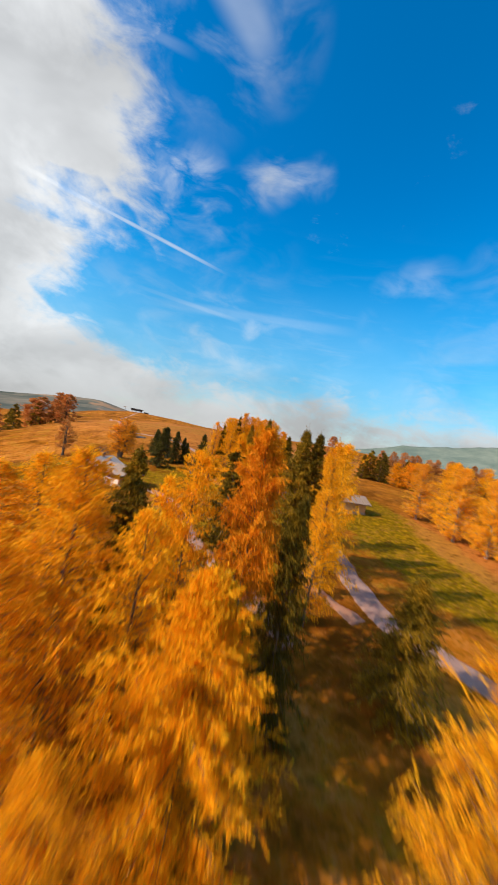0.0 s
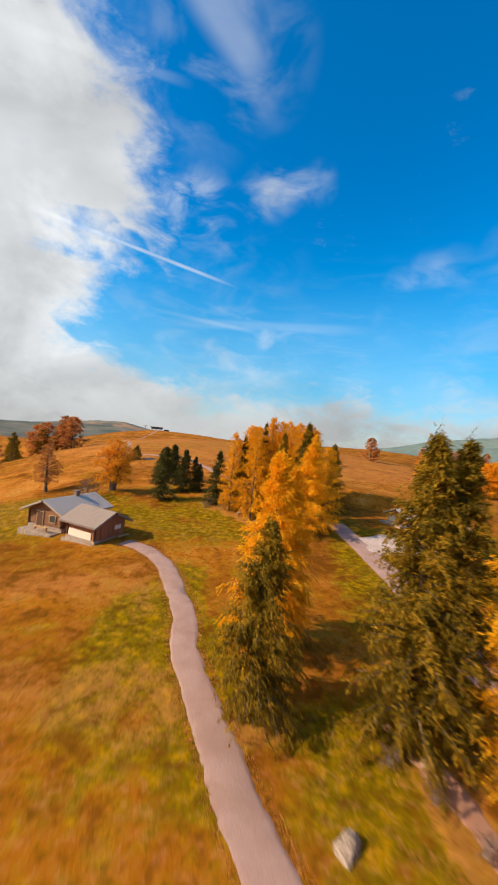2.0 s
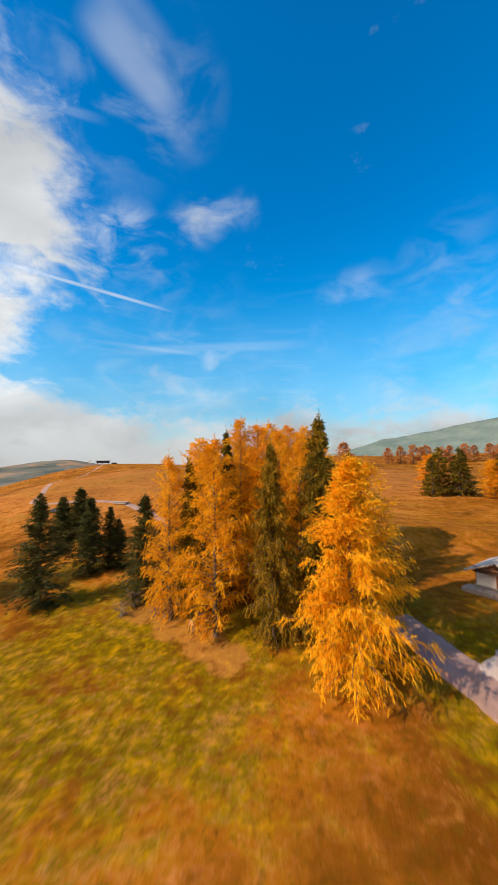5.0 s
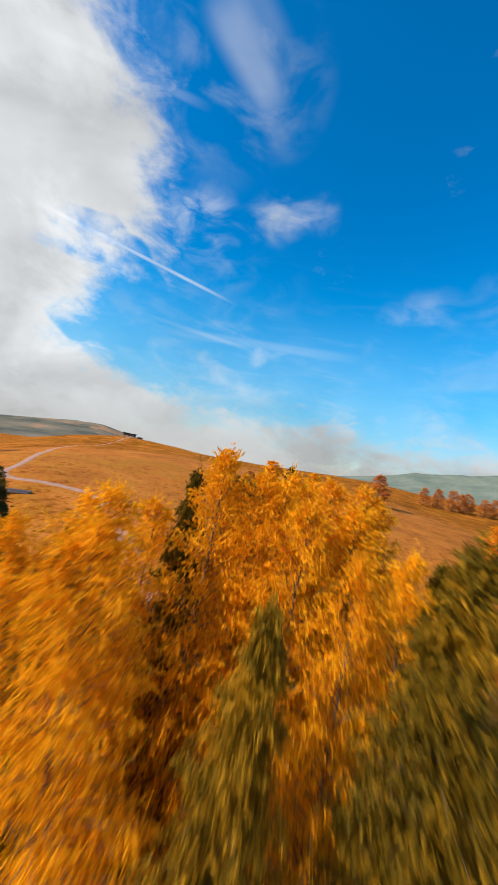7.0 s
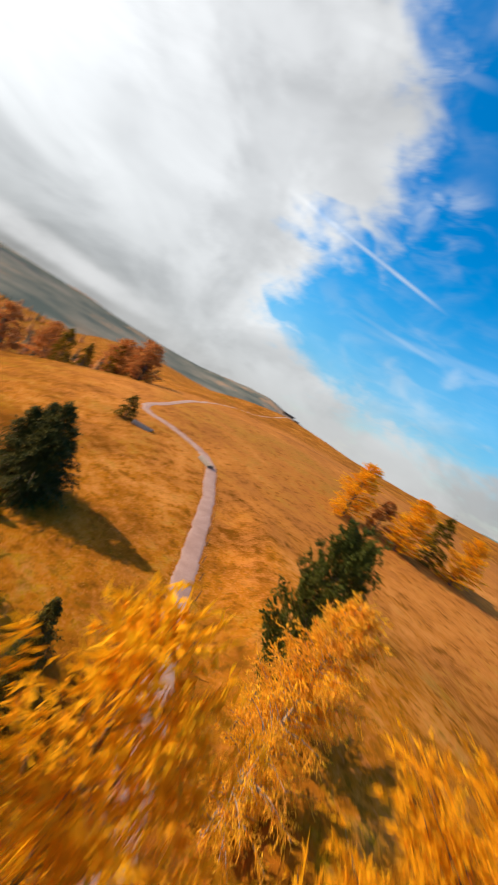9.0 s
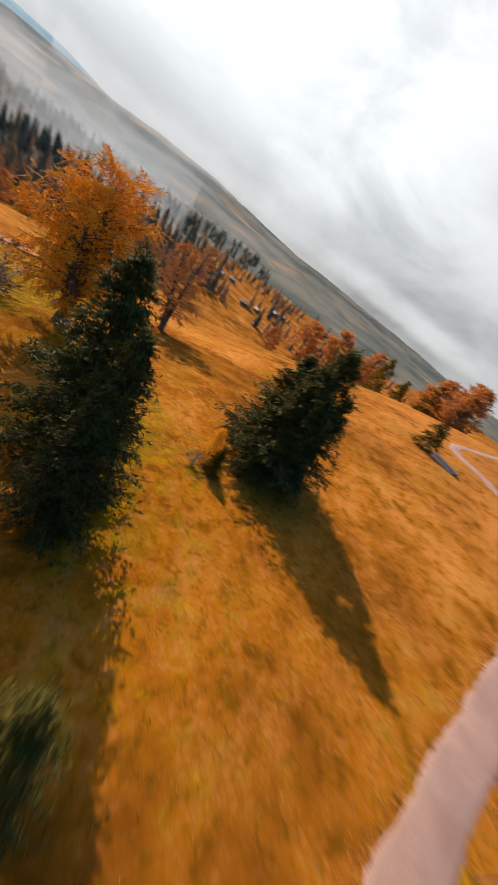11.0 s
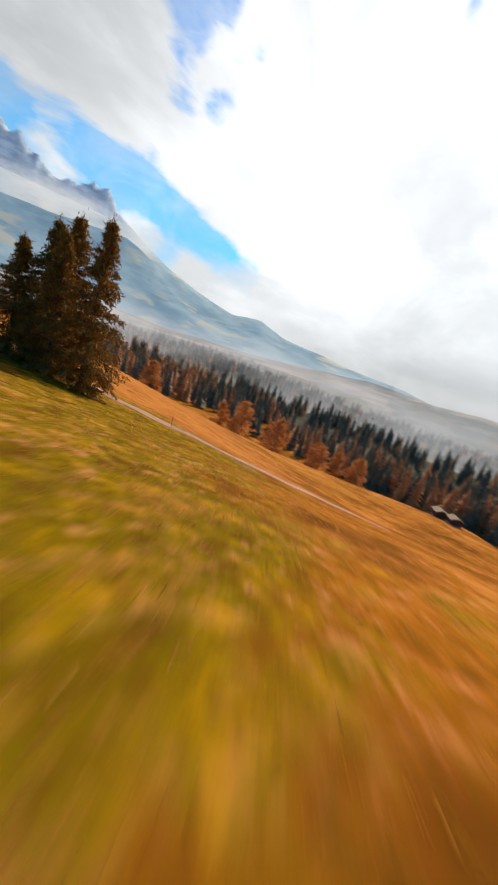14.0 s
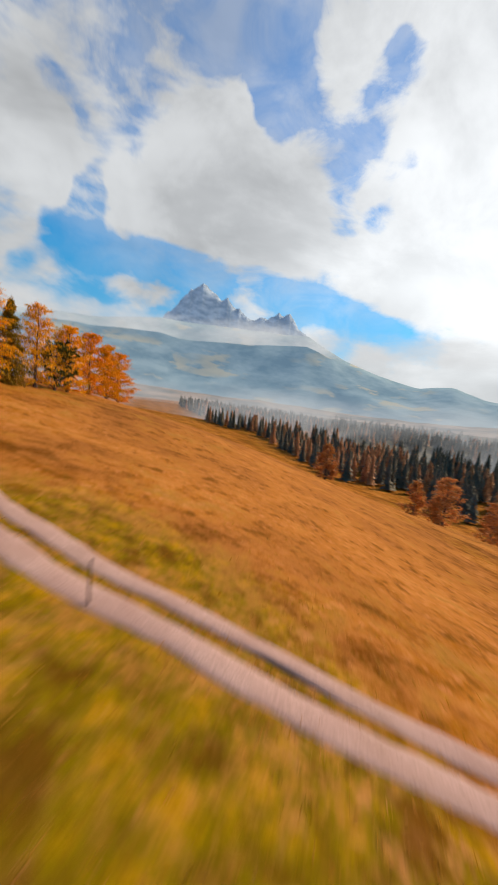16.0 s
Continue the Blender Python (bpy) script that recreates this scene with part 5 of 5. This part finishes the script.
def farmhouse():
    x, y = 19.2, 77.2
    m = pose(x, y, ground_z(x, y) + 0.1, 0, 0, 33.0) @ Matrix.Scale(0.78, 4)
    root, top = gable_house("farmhouse", m, "brown timber farmhouse with a pale roof and white gable corner", 5.0, 4.2, 1.9, 23, BROWNWOOD, TIN, 0.8, 0.3, STONE)
    part("chimney", boxes((0.5, 0.9, 0.3, 0.7, top - 0.5, top + 0.55), bevel=0.02), BRICKRED, root)
    part("chimney", boxes((0.9, 1.35, -1.2, -0.75, top - 0.9, top + 0.45), bevel=0.02), BRICKRED, root)
    part("wall", boxes((-2.58, -2.46, 0.2, 2.0, 0.3, 1.5), bevel=0.02), PLASTER, root, "whitewashed corner of the gable wall")
    part("balcony", boxes((-3.2, -2.5, -2.1, 2.1, 1.75, 1.85), (-3.2, -3.14, -2.1, 2.1, 2.25, 2.33), *[(-3.19, -3.15, -2.05 + 0.3 * i, -2.0 + 0.3 * i, 1.85, 2.25) for i in range(14)]), DARKWOOD, root, "dark wooden balcony across the gable")
    part("terrace", boxes((-4.0, -2.4, -2.0, 2.9, -0.6, 0.12), bevel=0.03), STONE, root, "pale stone terrace")
    for u in (-1.4, 0.2, 1.6):
        opening(root, "window", (u, -2.14, 0.75), (0.65, 0.7), (0, -1), DARKWOOD, GLASS)
    opening(root, "door", (-2.56, -0.9, 0.15), (0.85, 1.7), (-1, 0), DARKWOOD, DARKWOOD)
    x, y = 20.2, 66.4
    m = pose(x, y, ground_z(x, y) + 0.1, 0, 0, 14.0) @ Matrix.Scale(0.84, 4)
    barn, top = gable_house("barn", m, "pale timber barn with a grey shingle roof and a lean-to", 5.6, 4.6, 2.3, 24, PALEWOOD, SHINGLE, 0.8, 0.3, STONE)
    for i in range(9):
        part("plank", boxes((-2.86 - 0.008 * (i % 2), -2.8, -2.2 + i * 0.49, -1.73 + i * 0.49, 0.3, 2.25 + 0.42 * (2.0 - abs(i * 0.49 - 2.0))), bevel=0.008), PALEWOOD, barn)
    opening(barn, "door", (-2.9, -0.3, 0.05), (1.5, 1.8), (-1, 0), PALEWOOD, PALEWOOD, "plank barn door")
    opening(barn, "window", (0.6, -2.36, 1.0), (0.8, 0.7), (0, -1), PALEWOOD, GLASS)
    part("lean_to", boxes((-3.3, 0.8, 2.3, 4.0, 1.55, 1.68), (-3.1, -2.98, 3.7, 3.82, -0.5, 1.55), (0.5, 0.62, 3.7, 3.82, -0.5, 1.55), (-3.1, 0.6, 2.34, 2.42, 0.0, 1.55)), PALEWOOD, barn, "low boarded lean-to")
    shingles(barn, 5.6, 4.6, 2.3, 24, 0.8, SHINGLE, 8, 12, 6)


def top_station():
    x, y = -190.0, 566.0
    root = thing("mountain_station", pose(x, y, ground_z(x, y), 0, 0, 15), "dark flat-roofed lift station standing on stilts", "building")
    part("wall", boxes((-11, 6, -4, 4, 3.0, 5.6), bevel=0.1), DARKWOOD, root)
    part("roof", boxes((-12.5, 7.5, -5, 5, 5.6, 6.4), bevel=0.2), DARK, root)
    for u in (-9.5, -3.5, 4.5):
        part("stilt", boxes((u - 0.6, u + 0.6, -1.0, 1.0, -2.0, 3.0), bevel=0.05), STONE, root)
    part("wall", boxes((9, 16, -3, 3, -2, 3.4), bevel=0.1), DARKWOOD, root, "low dark annex")
    for u in (-8, -3, 2):
        part("window", boxes((u - 1.6, u + 1.6, -4.08, -4.0, 3.6, 5.0)), GLASS, root)
    m = thing("lift_pylon", pose(x - 24, y + 6, ground_z(x - 24, y + 6)), "grey steel lift pylon with a cross arm", "pylon")
    v, f = tube([(0, 0, -1), (0, 0, 4), (0, 0, 9)], [0.6, 0.5, 0.4], 8)
    part("mast", mesh_of("mast", v, f, STONE, True), None, m)
    part("crossarm", boxes((-3, 3, -0.4, 0.4, 8.6, 9.4)), STONE, m)


def hay_hut(x, y, turn, s=1.0, label="small grey hay hut in the valley meadow"):
    m = pose(x, y, ground_z(x, y) + 0.2, 0, 0, turn)
    root, top = gable_house("hay_hut", m, label, 4.6 * s, 3.8 * s, 2.1 * s, 24, DARKWOOD, DARKWOOD, 0.5, 0.3, STONE, category="hut")
    opening(root, "door", (0, -1.96 * s, 0.1), (1.2 * s, 1.6 * s), (0, -1), DARKWOOD, DARK)


hut()
farmhouse()
top_station()
hay_hut(-162, 62, 30, 0.9)
hay_hut(-158, 67, 30, 0.8)


def far_farm(x, y, turn, s, label):
    m = pose(x, y, ground_z(x, y) + 0.2, 0, 0, turn)
    root, top = gable_house("farmhouse", m, label, 11 * s, 8 * s, 4.6 * s, 25, BROWNWOOD, SHINGLE, 0.9, 0.4, STONE)
    for u in (-3.2, 0.0, 3.2):
        for z in (0.9, 3.0):
            opening(root, "window", (u * s, -4.06 * s, z * s), (1.0 * s, 1.0 * s), (0, -1), DARKWOOD, GLASS)
    part("balcony", boxes((-4.8 * s, 4.8 * s, -5.0 * s, -4.0 * s, 2.5 * s, 2.7 * s), (-4.8 * s, 4.8 * s, -5.05 * s, -4.95 * s, 2.7 * s, 3.5 * s)), DARKWOOD, root)
    part("chimney", boxes((1.0, 1.7, -0.4, 0.4, top - 0.6, top + 1.0), bevel=0.02), BRICKRED, root)


for _x, _y, _r, _s in [(-432, 115, 60, 0.9), (-446, 132, 75, 0.7), (-521, 296, 40, 1.0), (-363, 144, 80, 0.7), (-411, 186, 30, 0.8), (-425, 200, 55, 0.7), (-372, 160, 20, 0.6)]:
    far_farm(_x, _y, _r, _s, "distant brown farmhouse with a pale roof in the valley")


# ---------- small things ----------
def post(x, y, h, lean, turn, label, group="", thick=1.0):
    root = thing("fence_post", pose(x, y, ground_z(x, y), lean, 0, turn), label, "post", group)
    v, f = tube([(0, 0, -0.3), (0.01, 0, h * 0.5), (0, 0.01, h)], [0.06 * thick, 0.055 * thick, 0.045 * thick], 7)
    part("stake", mesh_of("stake", v, f, BARK, True), None, root)
    part("cap", boxes((-0.05 * thick, 0.05 * thick, -0.05 * thick, 0.05 * thick, h - 0.02, h + 0.02), bevel=0.01 * thick), BARK, root)


for _i, (_x, _y) in enumerate([(-4.4, 95.6), (-5.5, 97.3), (-6.7, 99.0), (-7.9, 100.5), (-9.1, 102.1), (-10.4, 104.2), (-11.8, 106.4), (-13.2, 108.6), (-14.6, 110.8), (-16.2, 113.4)]):
    post(_x, _y, 0.7 + 0.10 * ((_i * 5) % 3), 4.0 * math.sin(_i * 2.1), 40.0 * _i, "weathered wooden fence post beside the farm road", "fence posts along the farm road", 0.6)

post(-57.4, 61.8, 0.9, 6.0, 20.0, "thin leaning wooden stake beside the track", thick=0.4)
patch("bare_soil", -60.5, 67.5, 1.2, 0.8, 2.2, plain_mat("bare_soil", (0.26, 0.115, 0.075), 0.5, 6.0, 1.0), "patch of bare pinkish soil in the turf", 0.02)


def boulder(x, y, size, seed, label):
    rng = np.random.default_rng(seed)
    bm = bmesh.new()
    bmesh.ops.create_icosphere(bm, subdivisions=2, radius=1.0)
    k = rng.normal(0, 1.6, (5, 3))
    for v in bm.verts:
        d = 1.0 + 0.22 * sum(math.sin(2.3 * (v.co @ Vector(q)) + i) for i, q in enumerate(k)) / 2
        v.co = Vector((v.co.x * d * size[0], v.co.y * d * size[1], v.co.z * d * size[2]))
    root = thing("boulder", pose(x, y, ground_z(x, y) + size[2] * 0.25, 0, 0, seed * 40), label, "boulder")
    part("rock", bm, PALESTONE, root)


PALESTONE = plain_mat("pale_limestone", (0.40, 0.31, 0.25), 0.5, 9.0, 0.95)
boulder(2.2, 33.6, (0.55, 0.42, 0.34), 1, "pale limestone boulder in the grass beside the path")
boulder(6.3, 37.2, (0.35, 0.3, 0.3), 2, "small pale stone at the foot of the spruces")
boulder(-6.3, 75.9, (0.4, 0.28, 0.22), 3, "flat grey stone at the edge of the grove")
boulder(-6.0, 77.0, (0.5, 0.35, 0.3), 4, "flat grey stone at the edge of the grove")
boulder(-37.3, 81.5, (0.5, 0.3, 0.12), 5, "flat pale stone lying in the turf")
for _i, (_x, _y, _h) in enumerate([(-11.6, 79.4, 1.3), (-8.6, 77.2, 0.7), (-6.2, 74.6, 0.5), (-12.2, 78.0, 1.0), (-10.6, 81.8, 1.2), (-9.4, 77.6, 0.9), (4.6, 37.0, 0.7), (5.9, 35.6, 0.6), (6.9, 34.0, 0.7), (8.6, 32.6, 0.6), (-0.2, 37.9, 0.5)]):
    plant("bare_bush", _x, _y, height=_h, spread=1.5, label="low heap of pinkish dry brushwood at the grove edge", category="brushwood", name="brushwood")


def log_pile(x, y, turn, label):
    root = thing("log_pile", pose(x, y, ground_z(x, y), 0, 0, turn), label, "logs")
    for i, (a, b) in enumerate([(-0.3, 0.16), (0.04, 0.17), (0.38, 0.15), (-0.12, 0.44), (0.22, 0.45)]):
        v, f = tube([(-1.5, a, b), (0, a, b), (1.5 + 0.1 * i, a, b)], [0.17, 0.17, 0.15], 9)
        part("log", mesh_of("log", v, f, GREYBARK, True), None, root)


log_pile(-38.6, 122.2, 30, "small pile of grey logs beside the farm road")
log_pile(-27.6, 126.0, -20, "small pile of grey logs at the road bend")


def grass_tufts():
    """Dry and green blades standing out of the turf where the way runs low over it."""
    rng = np.random.default_rng(77)
    line = spline([(-14, 93), (-22, 91.5), (-30, 89.5), (-38, 86), (-46, 80.5), (-52, 75), (-58, 68.7), (-63, 62)], 1.0)
    n = 9000
    c = line[rng.integers(len(line), size=n)]
    p = c + rng.normal(0, 5.5, (n, 2))
    c = spline(RUT_LINE, 0.5)
    d = np.gradient(c, axis=0)
    d /= np.linalg.norm(d, axis=1, keepdims=True)
    fringe = c[rng.integers(len(c), size=2600)] + rng.normal(0, 0.2, (2600, 2))
    p = np.concatenate([p, fringe + rng.normal(0, 0.55, (2600, 2))])
    k = np.argmin(np.linalg.norm(p[:, None, :] - c[None, :, :], axis=2), axis=1)
    off = np.sum((p - c[k]) * np.stack([-d[k, 1], d[k, 0]], 1), axis=1)
    keep = (np.abs(off - 0.62) > 0.33) & (np.abs(off + 0.50) > 0.37)
    p = np.repeat(p[keep], 4, axis=0)
    p = p + rng.normal(0, 0.07, p.shape)
    base = np.column_stack([p, level(p[:, 0], p[:, 1]) - 0.03])
    up = np.column_stack([rng.normal(0, 0.9, (len(p), 2)), 0.34 * np.ones(len(p))])
    v, f = blades(base, up, 0.14, 0.05, rng)
    me = mesh_of("grass", v, f, GRASS)
    tagged(new("grass", me), "dry straw-coloured and green grass blades in tufts", "grass", kind="stuff")


def verge(points, half, seed, n):
    """Tufts leaning over the edges of a path."""
    rng = np.random.default_rng(seed)
    c = spline(points, 0.4)
    d = np.gradient(c, axis=0)
    d /= np.linalg.norm(d, axis=1, keepdims=True)
    k = rng.integers(len(c), size=n)
    side = rng.choice([-1.0, 1.0], n) * (half + np.abs(rng.normal(0, 0.16, n)) + 0.02)
    p = np.repeat(c[k] + np.stack([-d[k, 1], d[k, 0]], 1) * side[:, None], 4, axis=0)
    p = p + rng.normal(0, 0.06, p.shape)
    base = np.column_stack([p, level(p[:, 0], p[:, 1]) - 0.03])
    up = np.column_stack([rng.normal(0, 0.8, (len(p), 2)), 0.45 * np.ones(len(p))])
    v, f = blades(base, up, 0.16, 0.05, rng)
    me = mesh_of("grass", v, f, GRASS)
    tagged(new("grass", me), "dry grass tufts fringing the gravel edge", "grass", kind="stuff")


verge(HUT_PATH, 0.89, 41, 3400)
verge(EAST_ROAD, 1.3, 42, 1800)
verge(FARM_ROAD[:9], 0.93, 43, 2200)
grass_tufts()
